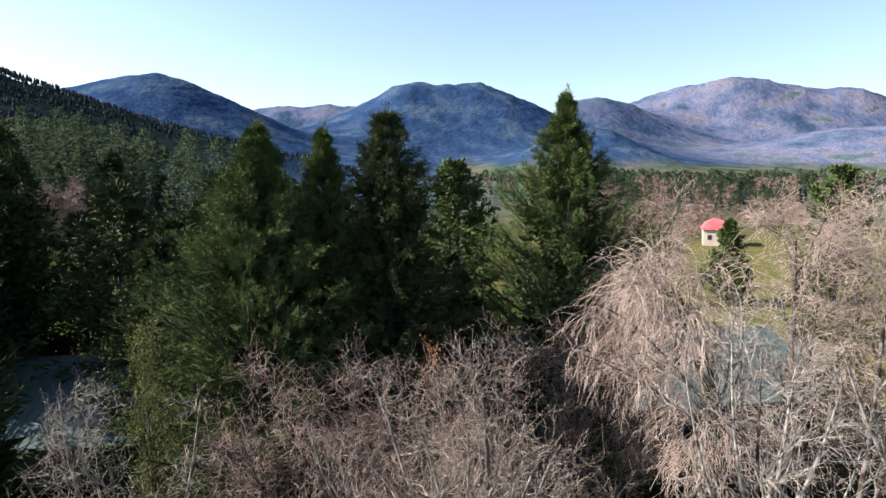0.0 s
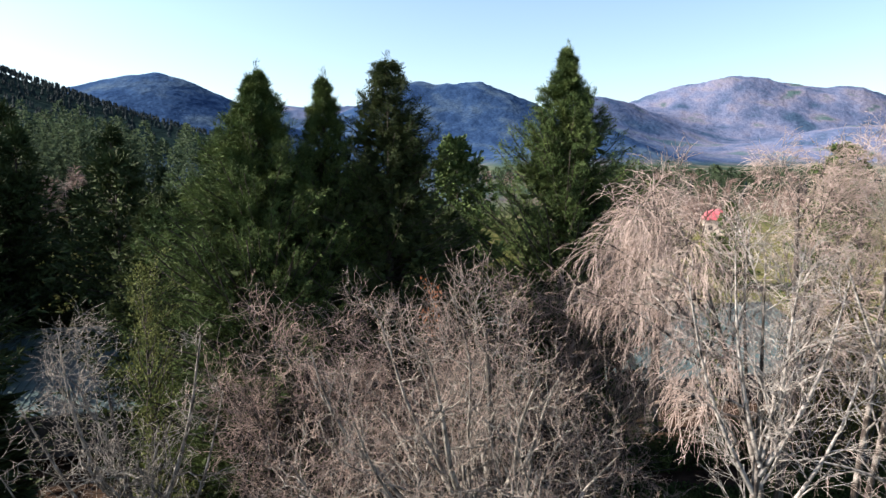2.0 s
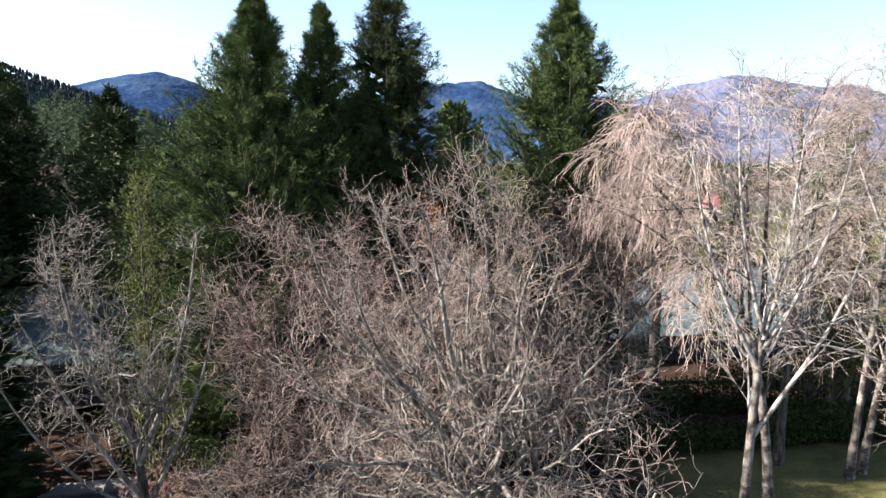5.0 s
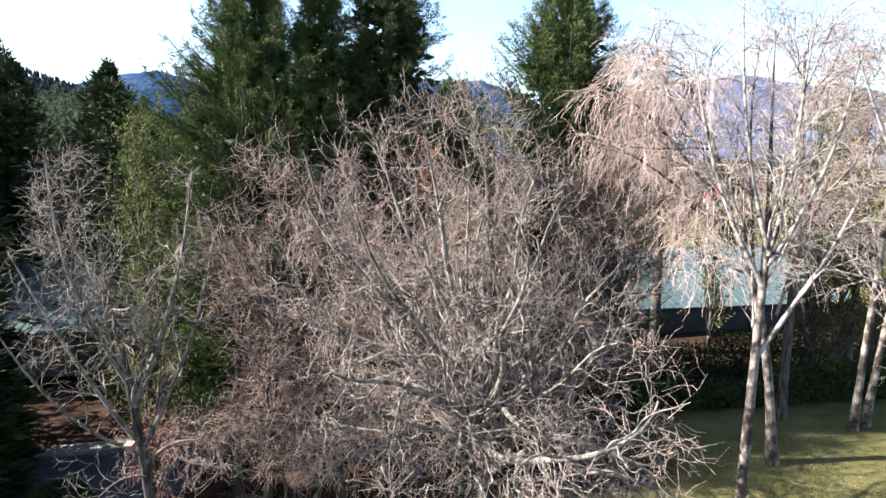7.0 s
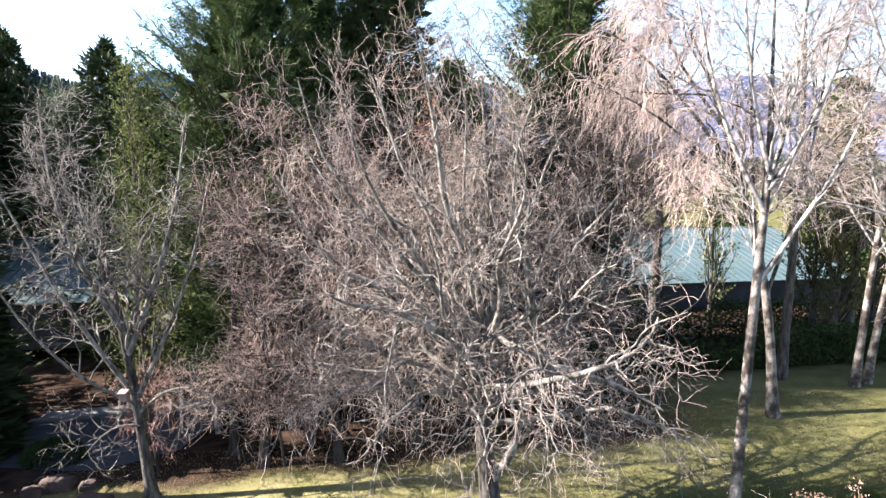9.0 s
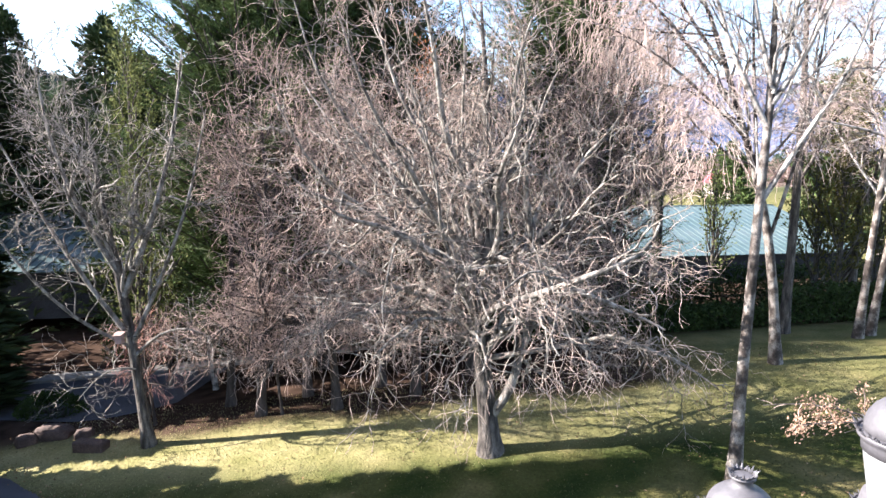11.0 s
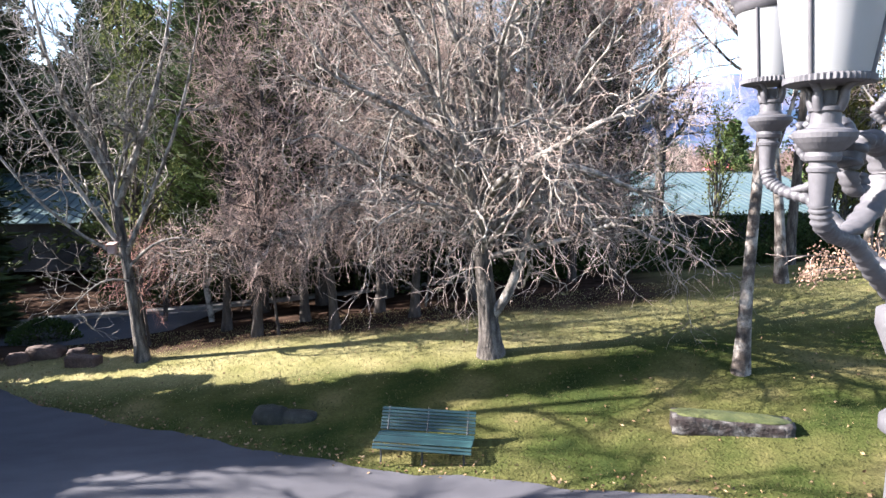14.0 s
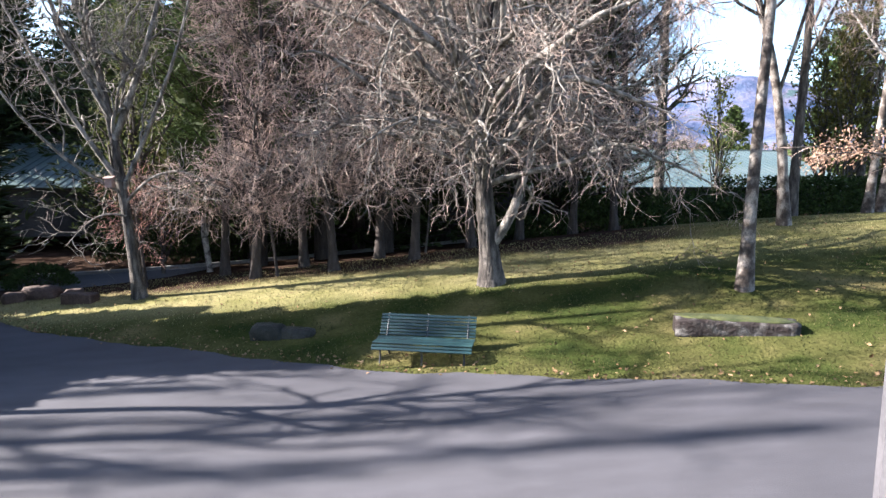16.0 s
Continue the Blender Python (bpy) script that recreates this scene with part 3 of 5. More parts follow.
bare_tree("slender_tree", (-8.45, 17.5),
          [((0, 0, 0), 0.165), ((-0.25, 0, 2.4), 0.135), ((-0.5, 0, 4.8), 0.115), ((-0.9, 0, 7.0), 0.08), ((-1.2, 0, 9.4), 0.03)],
          LEFT_LEVELS, (MAT_LICHEN, MAT_TWIG_GREY), "tall leafless grey tree with upright limbs", 5, bark_levels=2,
          extra_limbs=[
              [((-0.3, 0, 3.2), 0.08), ((-1.3, -0.2, 4.8), 0.065), ((-2.4, -0.2, 6.6), 0.045), ((-3.6, -0.2, 9.0), 0.025)],
              [((-0.5, 0, 4.4), 0.11), ((0.4, -0.2, 6.2), 0.09), ((1.2, -0.2, 8.6), 0.05), ((1.6, -0.2, 11.2), 0.02)],
              [((-0.2, -0.1, 2.4), 0.035), ((-0.7, -0.3, 2.5), 0.026), ((-1.2, -0.4, 2.2), 0.018), ((-1.7, -0.5, 1.6), 0.008)],
              [((-0.3, 0, 3.0), 0.055), ((-1.6, -0.5, 3.9), 0.045), ((-3.0, -0.8, 5.6), 0.032), ((-4.4, -0.8, 8.2), 0.012)],
              [((-0.5, 0, 5.0), 0.09), ((-1.4, -0.4, 7.0), 0.07), ((-2.0, -0.5, 9.0), 0.045), ((-2.2, -0.5, 11.4), 0.014)],
              [((-0.35, 0, 3.0), 0.08), ((0.6, -0.2, 4.8), 0.06), ((1.6, -0.3, 7.0), 0.04), ((2.2, -0.3, 9.6), 0.014)],
              [((-0.3, 0, 2.7), 0.05), ((0.6, -0.3, 3.5), 0.04), ((1.5, -0.4, 3.7), 0.025), ((2.3, -0.5, 3.3), 0.012)],
          ])

# white birches
BIRCH_LEVELS = [
    L(12, (0.3, 1.0), (25, 50), (1.9, 3.3), 8, thin=0.40, rise=0.08, wig=0.08),
    L(6, (0.2, 1.0), (25, 55), (0.9, 1.8), 6, thin=0.5, rise=0.03, wig=0.12, rmin=0.012),
    L(5, (0.15, 1.0), (25, 60), (0.5, 1.1), 5, thin=0.55, rise=0.02, wig=0.14, rmin=0.0085),
    L(4, (0.15, 1.0), (20, 55), (0.3, 0.7), 4, thin=0.6, rise=-0.04, wig=0.15, rmin=0.0052),
]
bare_tree("birch_tree", (6.3, 12.85),
          [((0, 0, 0), 0.14), ((0.03, 0, 2.2), 0.115), ((0.13, 0, 4.6), 0.10), ((0.23, 0, 7.0), 0.085), ((0.35, 0.05, 8.7), 0.075), ((0.3, 0.1, 10.4), 0.035), ((0.25, 0.1, 12.8), 0.012)],
          [dict(BIRCH_LEVELS[0], k=7, span=(0.45, 1.0)), *BIRCH_LEVELS[1:]], (MAT_BIRCH, MAT_TWIG_GREY), "white-barked leafless birch on the lawn", 11, "birches", bark_levels=2,
          extra_limbs=[
              [((0.33, 0, 8.3), 0.065), ((0.75, 0, 9.8), 0.05), ((0.8, 0, 11.4), 0.03), ((1.0, 0, 13.0), 0.010)],
              [((0.33, 0, 8.1), 0.065), ((1.1, -0.1, 9.4), 0.05), ((1.6, -0.1, 10.8), 0.03), ((1.9, -0.1, 12.4), 0.010)],
              [((0.33, 0, 8.4), 0.06), ((-0.05, 0.1, 9.8), 0.045), ((-0.3, 0.1, 11.4), 0.028), ((-0.35, 0.2, 13.2), 0.010)],
              [((0.3, 0, 7.6), 0.06), ((-0.45, 0.1, 9.0), 0.045), ((-1.0, 0.1, 10.6), 0.03), ((-1.3, 0.2, 12.4), 0.010)],
              [((0.25, 0, 6.2), 0.06), ((1.0, -0.2, 7.6), 0.045), ((1.9, -0.2, 9.0), 0.03), ((2.3, -0.2, 10.8), 0.010)],
          ])
for i, (x, y, lean) in enumerate(((14.1, 20.9, 0.5), (14.7, 21.2, 0.9))):
    bare_tree("birch_tree", (x, y),
              [((0, 0, 0), 0.14), ((lean * 0.4, 0, 3.0), 0.11), ((lean, 0, 6.5), 0.09), ((lean * 1.2, 0, 10.0), 0.06), ((lean * 1.2, 0, 13.6), 0.02)],
              [dict(BIRCH_LEVELS[0], k=10, length=(2.6, 4.8)), dict(BIRCH_LEVELS[1], rise=-0.02), dict(BIRCH_LEVELS[2], rise=-0.12, length=(0.8, 1.6)), dict(BIRCH_LEVELS[3], rise=-0.2, length=(0.5, 1.0), k=4)],
              (MAT_BIRCH, MAT_TWIG_PALE), "pale twin birch with drooping straw-coloured twigs", 17 + i, "birches")

bare_tree("birch_tree", (11.9, 13.9),
          [((0, 0, 0), 0.17), ((0.1, 0, 3.0), 0.14), ((0.2, 0, 6.0), 0.11), ((0.1, 0, 9.0), 0.08), ((0.2, 0, 13.0), 0.02)],
          BIRCH_LEVELS, (MAT_BIRCH, MAT_TWIG_PALE), "white-barked leafless birch with limbs reaching over the lawn", 23, "birches", bark_levels=2,
          extra_limbs=[
              [((0.15, 0, 6.4), 0.075), ((-1.2, 0, 8.2), 0.06), ((-2.3, 0, 9.9), 0.04), ((-3.1, 0, 12.0), 0.014)],
              [((0.15, 0, 5.6), 0.06), ((-1.2, 0.1, 6.6), 0.05), ((-2.4, 0.2, 7.1), 0.032), ((-3.6, 0.2, 7.3), 0.012)],
          ])

# the weeping birch and its pale neighbours
WEEP_LEVELS = [
    L(16, (0.45, 1.0), (35, 72), (2.4, 3.9), 8, thin=0.5, rise=0.03, wig=0.12),
    L(8, (0.25, 1.0), (30, 65), (0.9, 1.9), 6, thin=0.5, rise=-0.03, wig=0.16, rmin=0.014),
    L(7, (0.15, 1.0), (30, 75), (0.8, 1.9), 6, thin=0.5, rise=-0.26, wig=0.16, rmin=0.010),
    L(3, (0.15, 1.0), (20, 50), (0.4, 1.0), 4, thin=0.7, rise=-0.30, wig=0.18, rmin=0.0075),
]
FEATHER_LEVELS = [
    L(12, (0.35, 1.0), (25, 55), (2.2, 3.8), 8, thin=0.5, rise=0.07, wig=0.10),
    L(7, (0.25, 1.0), (28, 60), (1.0, 2.0), 6, thin=0.5, rise=0.0, wig=0.14, rmin=0.012),
    L(6, (0.15, 1.0), (30, 65), (0.7, 1.5), 5, thin=0.5, rise=-0.10, wig=0.16, rmin=0.009),
    L(4, (0.15, 1.0), (20, 50), (0.35, 0.8), 4, thin=0.7, rise=-0.16, wig=0.2, rmin=0.0075),
]
bare_tree("weeping_birch", (10.3, 18.9),
          [((0, 0, 0), 0.16), ((-0.2, 0, 2.4), 0.135), ((-0.6, 0, 4.8), 0.12), ((-1.6, 0, 7.8), 0.09), ((-2.5, 0, 10.4), 0.06), ((-3.4, 0, 12.2), 0.02)],
          WEEP_LEVELS, (MAT_BIRCH_TRUNK, MAT_TWIG_PALE), "weeping birch with curtains of pale pinkish twigs", 31, "weeping birches",
          extra_limbs=[
              [((-1.6, 0, 7.6), 0.07), ((-3.2, -0.2, 9.6), 0.055), ((-4.7, -0.2, 11.2), 0.035), ((-5.8, -0.2, 11.7), 0.012)],
              [((-2.1, 0, 9.0), 0.06), ((-3.5, 0.3, 11.0), 0.045), ((-4.0, 0.3, 12.4), 0.03), ((-4.1, 0.3, 13.2), 0.012)],
              [((-0.9, 0, 5.8), 0.06), ((-1.3, -0.3, 8.5), 0.05), ((-1.5, -0.3, 11.0), 0.03), ((-1.3, -0.3, 12.8), 0.012)],
              [((-1.2, 0, 6.8), 0.06), ((-2.8, -0.4, 8.2), 0.05), ((-4.6, -0.5, 9.6), 0.03), ((-6.2, -0.5, 10.2), 0.012)],
              [((-0.4, 0, 4.0), 0.06), ((0.3, -0.2, 6.8), 0.05), ((0.7, -0.2, 9.4), 0.03), ((0.8, -0.2, 11.6), 0.012)],
          ])
for i, (x, y, h, levels) in enumerate(((6.9, 25.0, 11.4, WEEP_LEVELS), (12.4, 22.4, 14.4, FEATHER_LEVELS), (16.8, 25.6, 13.6, FEATHER_LEVELS))):
    k = h / 12.6
    bare_tree("weeping_birch", (x, y),
              [((0, 0, 0), 0.17), ((0.1, 0, 3.0 * k), 0.15), ((0.2, 0, 6.5 * k), 0.12), ((0.1, 0, 9.5 * k), 0.09), ((0, 0, 11.6 * k), 0.03)],
              levels, (MAT_BARK, MAT_TWIG_PALE), "weeping birch with curtains of pale pinkish twigs", 32 + i, "weeping birches", limb_parts=False)

# unseen dark-limbed tree, added beside the drive to cast branch shadows on the lawn
SHADE_ALDER, _ = bare_tree("alder_tree", (-12.6, 12.75),
                     [((0, 0, 0), 0.17), ((-0.2, 0, 3.2), 0.15), ((-0.3, 0, 6.4), 0.13), ((-0.2, 0.1, 9.6), 0.10), ((0.2, 0.1, 13.6), 0.03)],
                     [L(14, (0.42, 1.0), (30, 65), (2.2, 3.8), 8, thin=0.7, rise=0.04, wig=0.22), L(6, (0.3, 1.0), (30, 65), (0.9, 1.8), 6, thin=0.55, rise=0.02, wig=0.2, rmin=0.02), L(2, (0.3, 1.0), (30, 60), (0.5, 1.0), 4, thin=0.5, rmin=0.012)],
                     (MAT_BARK_DARK, MAT_TWIG_GREY), "unseen leafless tree with dark limbs added to shade the lawn", 41)

# thicket of dense red-brown trees behind the lawn
PLUM_LEVELS = [
    L(14, (0.26, 1.0), (30, 75), (2.4, 4.0), 7, thin=0.55, rise=0.08, wig=0.2),
    L(7, (0.2, 1.0), (28, 65), (1.2, 2.1), 7, thin=0.55, rise=0.05, wig=0.32, rmin=0.015),
    L(5, (0.1, 1.0), (30, 75), (0.6, 1.3), 5, thin=0.5, rise=0.02, wig=0.30, rmin=0.010),
    L(2, (0.1, 1.0), (25, 70), (0.35, 0.9), 4, thin=0.6, rise=-0.06, wig=0.28, rmin=0.0075),
]
for i, (x, y, h, lean) in enumerate(((-5.6, 18.9, 9.9, 0.4), (-3.2, 18.8, 8.2, -0.3), (-0.8, 19.2, 8.6, 0.2), (2.8, 22.6, 10.2, 0.3), (-6.9, 20.0, 8.6, 0.2), (-4.4, 20.2, 10.2, -0.2), (-2.0, 20.4, 9.9, 0.2), (4.8, 23.0, 10.0, 0.2), (1.0, 20.6, 9.0, -0.3), (6.2, 22.6, 8.6, -0.2))):
    ob, _ = bare_tree("plum_tree", (x, y),
              [((0, 0, 0), 0.15), ((lean * 0.3, 0, h * 0.2), 0.12), ((lean, 0, h * 0.45), 0.10), ((lean, 0.1, h * 0.7), 0.06), ((lean * 0.8, 0, h * 0.95), 0.02)],
              PLUM_LEVELS, (MAT_BARK_DARK, MAT_TWIG_RED), "dense red-brown leafless tree in the thicket", 51 + i, "thicket trees", limb_parts=i < 3,
              extra_limbs=[[((0, 0, 1.9 + 0.3 * k), 0.05), ((0.7 * math.cos(a), 0.8 * math.sin(a), 2.9 + 0.2 * k), 0.04), ((1.5 * math.cos(a), 1.5 * math.sin(a), 3.2), 0.03), ((2.3 * math.cos(a), 2.1 * math.sin(a), 2.6), 0.012)]
                           for k, a in enumerate((3.5 + 0.1 * i, 4.2, 4.8 - 0.1 * i, 5.6))])
    ob.scale = (1.0, 0.75, 1.0)


# low reddish tree beside the slender one, and its neighbour at the thicket's edge
for i, (x, y, h) in enumerate(((-8.9, 18.9, 2.9), (-4.9, 18.8, 2.6))):
    bare_tree("hawthorn", (x, y),
              [((0, 0, 0), 0.05), ((-0.1, 0, h * 0.4), 0.045), ((-0.2, 0, h * 0.7), 0.035), ((-0.2, 0, h), 0.012)],
              [L(14, (0.4, 1.0), (35, 85), (0.9, 1.7), 6, thin=0.6, rise=-0.03, wig=0.2), L(7, (0.1, 1.0), (30, 70), (0.5, 1.0), 5, thin=0.5, rise=-0.08, wig=0.2, rmin=0.007),
               L(6, (0.1, 1.0), (25, 60), (0.25, 0.6), 4, thin=0.6, rise=-0.1, wig=0.2, rmin=0.0055)],
              (MAT_BARK_DARK, MAT_TWIG_RUST if i == 0 else MAT_TWIG_RED), "low leafless hawthorn with reddish twigs", 46 + i, "thicket shrubs", limb_parts=False)


# ---- foliage ----
def leaf_cloud(name, parent, P, R, mat, n_along, length, width, rng, droop=0.0, spread=0.06, jitter=0.35):
    """Leaves in number n_along on every polyline."""
    N, S, _ = P.shape
    src = np.repeat(np.arange(N), n_along)
    f = rng.uniform(0.15, 1.0, len(src)) * (S - 1)
    i = np.minimum(f.astype(int), S - 2)
    w = (f - i)[:, None]
    at = P[src, i] * (1 - w) + P[src, i + 1] * w + rng.normal(size=(len(src), 3)) * spread
    tan = P[src, i + 1] - P[src, i]
    tan /= np.linalg.norm(tan, axis=1, keepdims=True) + 1e-9
    me = raw_mesh(name, *leaves(at, tan, length, width, rng, droop, jitter), mat, smooth=False)
    return tagged(child(name, me, parent), kind="stuff")


def conifer(name, base, height, radius, mat, label, seed, power=0.8, whorls=30, per=9, sprays=9, tuft=9, tip=(0.26, 0.085),
            rise=0.05, low=0.04, group="conifers", z=None, lift=(70, 95), full=0.6, flat=0.5, jitter=0.35, spray_angle=(25, 60), spray_from=0.22, core=0):
    """A tapered trunk, whorls of boughs, side sprays on them and needled shoots."""
    rng = np.random.default_rng(seed)
    z0 = (ground_at(base[0], base[1]) if z is None else z) - 0.1
    ob = thing(name, (base[0], base[1], z0), label, "tree", group)
    P, R = polyline([(0, 0, 0), (0.05, 0, height * 0.4), (0, 0, height)], [height * 0.018, height * 0.012, 0.012], 10)
    child("trunk", raw_mesh("trunk", *tubes(P, R, 8), MAT_BARK_DARK), ob)
    n = whorls * per
    t = np.repeat(np.linspace(low, 0.975, whorls), per) + rng.uniform(-0.5, 0.5, n) / whorls
    t = np.clip(t, low, 0.99)
    ln = radius * np.minimum(1, (1 - t) / full) ** power * rng.uniform(0.55, 1.15, n) + 0.03
    az = rng.uniform(0, 2 * np.pi, n)
    el = np.radians(90 - rng.uniform(*lift, n)) + t * 0.42
    d = np.stack([np.cos(az) * np.cos(el), np.sin(az) * np.cos(el), np.sin(el)], 1)
    B = np.empty((n, 6, 3))
    B[:, 0] = np.stack([np.zeros(n), np.zeros(n), t * height], 1)
    for s in range(1, 6):
        d[:, 2] += rise * (s - 2.2)
        d /= np.linalg.norm(d, axis=1, keepdims=True)
        B[:, s] = B[:, s - 1] + d * (ln / 5)[:, None]
    BR = np.linspace(1, 0.3, 6)[None] * (0.012 + 0.010 * ln)[:, None]
    tagged(child("boughwork", raw_mesh("boughwork", *tubes(B, BR, 3), MAT_BARK_DARK), ob), kind="stuff")
    SP, SR = grow(rng, B, BR, sprays, (spray_from, 1.0), spray_angle, (0.30, 0.42), 4, rise=-0.03, wig=0.14, flat=flat)
    scale = (0.22 + 0.78 * ln / radius)[np.repeat(np.arange(n), sprays)][:, None, None] * (radius / 2.2) ** 0.5 * 1.6
    SP = SP[:, :1] + (SP - SP[:, :1]) * scale
    top = np.linspace(0.94, 1.012, 4) * height
    lead = np.repeat(np.stack([np.zeros(4), np.zeros(4), top], 1)[None], 6, 0)
    both = np.concatenate([SP, B[:, 2:], lead])
    leaf_cloud("crown", ob, both, None, mat, tuft, tip[0], tip[1], rng, droop=0.0 if jitter < 0.3 else 0.06, spread=0.05, jitter=jitter)
    # large dark leaves added inside the crown to keep sun from passing through
    if core:
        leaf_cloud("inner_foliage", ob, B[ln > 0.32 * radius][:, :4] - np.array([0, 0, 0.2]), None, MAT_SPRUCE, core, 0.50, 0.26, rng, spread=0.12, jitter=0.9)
    return ob


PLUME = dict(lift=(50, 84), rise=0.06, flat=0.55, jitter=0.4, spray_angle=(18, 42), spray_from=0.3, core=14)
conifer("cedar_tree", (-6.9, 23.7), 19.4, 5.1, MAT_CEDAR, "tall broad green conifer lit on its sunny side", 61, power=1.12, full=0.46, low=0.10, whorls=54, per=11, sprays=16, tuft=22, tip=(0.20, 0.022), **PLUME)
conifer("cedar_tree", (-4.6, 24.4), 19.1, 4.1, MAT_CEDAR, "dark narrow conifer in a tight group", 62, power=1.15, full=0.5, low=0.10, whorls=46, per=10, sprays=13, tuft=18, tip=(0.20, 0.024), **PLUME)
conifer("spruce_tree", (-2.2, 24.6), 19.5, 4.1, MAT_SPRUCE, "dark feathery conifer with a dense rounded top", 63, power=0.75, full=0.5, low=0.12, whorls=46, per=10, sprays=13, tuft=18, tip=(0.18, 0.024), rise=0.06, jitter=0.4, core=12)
conifer("cedar_tree", (5.4, 28.6), 20.3, 6.0, MAT_CEDAR, "tall cone-shaped green conifer standing apart", 64, power=1.12, full=0.52, low=0.08, whorls=52, per=11, sprays=14, tuft=20, tip=(0.21, 0.026), **PLUME)
for x, y, h, r, seed in ((-8.6, 28.6, 14.0, 4.2, 65), (0.2, 29.0, 13.4, 3.8, 66), (-3.6, 27.4, 16.0, 4.0, 70), (-6.2, 29.5, 14.6, 4.2, 76), (-1.4, 31.5, 13.6, 4.0, 77), (-11.5, 31.5, 14.5, 4.4, 78), (-15.5, 34.0, 14.5, 4.4, 79)):
    conifer("spruce_tree", (x, y), h, r, MAT_SPRUCE, "shaded dark conifer behind the group", seed, whorls=30, per=10, sprays=8, tuft=7, tip=(0.34, 0.12))
conifer("pine_tree", (1.1, 52.2), 18.0, 4.6, MAT_CEDAR, "round-topped green pine beyond the roofs", 67, power=0.45, whorls=24, per=9, sprays=8, tuft=8, tip=(0.5, 0.2))
conifer("pine_tree", (37.5, 60.0), 17.0, 4.2, MAT_CEDAR, "round-topped green pine at the meadow's edge", 68, power=0.45, whorls=22, per=9, sprays=8, tuft=7, tip=(0.5, 0.2))
conifer("fir_tree", (35.9, 79.0), 10.5, 3.0, MAT_CEDAR, "small green fir in the meadow", 69, whorls=20, per=8, sprays=8, tuft=7, tip=(0.45, 0.17))

# wall of forest conifers
FOREST = [conifer("forest_conifer", (-23.9, 46.0), 19.6, 4.3, MAT_FOREST, "dark shaded conifer at the forest edge", 71, core=6, whorls=20, per=8, sprays=5, tuft=6, tip=(0.55, 0.15), group="forest conifers"),
          conifer("forest_conifer", (-30.0, 43.0), 16.6, 4.8, MAT_FOREST, "dark shaded conifer at the forest edge", 72, power=0.6, core=6, whorls=19, per=8, sprays=5, tuft=6, tip=(0.55, 0.15), group="forest conifers")]
frng = random.Random(5)
for row, (y0, n, x0, x1) in enumerate(((41, 11, -50, -15), (45, 12, -56, -12), (51, 12, -62, -9))):
    for i in range(n):
        x = x0 + (x1 - x0) * (i + frng.uniform(0.1, 0.9)) / n
        y = y0 + frng.uniform(-2, 2)
        if abs(x + 23.9) < 2.2 and y < 50:
            continue
        s = frng.uniform(0.84, 1.06) * (1.0 + 0.03 * row)
        src = FOREST[frng.randrange(2)]
        copy_thing(src, pose(x, y, ground_at(x, y) - 0.1, 0, 0, frng.uniform(0, 360))).scale = (s, s, s)

# unseen conifers added beside the drive, out of the picture, whose shade falls on the lawn
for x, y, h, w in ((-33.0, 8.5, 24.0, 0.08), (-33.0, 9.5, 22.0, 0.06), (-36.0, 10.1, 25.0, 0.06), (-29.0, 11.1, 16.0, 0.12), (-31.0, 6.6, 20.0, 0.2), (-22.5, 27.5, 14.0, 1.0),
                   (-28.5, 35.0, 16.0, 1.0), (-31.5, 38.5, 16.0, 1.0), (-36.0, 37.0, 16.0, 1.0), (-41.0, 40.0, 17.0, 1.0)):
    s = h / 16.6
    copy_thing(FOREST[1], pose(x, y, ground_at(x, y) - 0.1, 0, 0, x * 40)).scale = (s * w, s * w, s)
# unseen cypresses, then alders, added to throw bands of shade over lawn and drive
SHADE_CYPRESS = conifer("cypress_tree", (-16.0, 14.3), 15.0, 1.0, MAT_SPRUCE, "unseen dense narrow cypress added to shade the lawn and drive", 75, power=0.4, full=0.9, low=0.02,
                  whorls=40, per=8, sprays=4, tuft=4, tip=(0.55, 0.32), group="drive cypresses")
for x, y, h, w in ((-15.5, 11.9, 9.0, 0.6), (-14.5, 13.2, 9.6, 1.4), (-15.5, 15.9, 6.4, 0.65), (-17.5, 17.7, 6.2, 0.8), (-14.8, 10.6, 5.0, 1.3), (-17.0, 20.6, 7.5, 1.6), (-19.0, 23.8, 10.0, 1.8),):
    s = h / 15.0
    copy_thing(SHADE_CYPRESS, pose(x, y, ground_at(x, y) - 0.1, 0, 0, x * 40)).scale = (w, w, s)
for x, y, s in ((-19.0, 11.9, 1.1), (-27.0, 9.4, 1.5), (-12.4, 9.9, 0.95)):
    copy_thing(SHADE_ALDER, pose(x, y, ground_at(x, y) - 0.08, 0, 0, x * 50)).scale = (s * 0.7, s * 0.7, s)


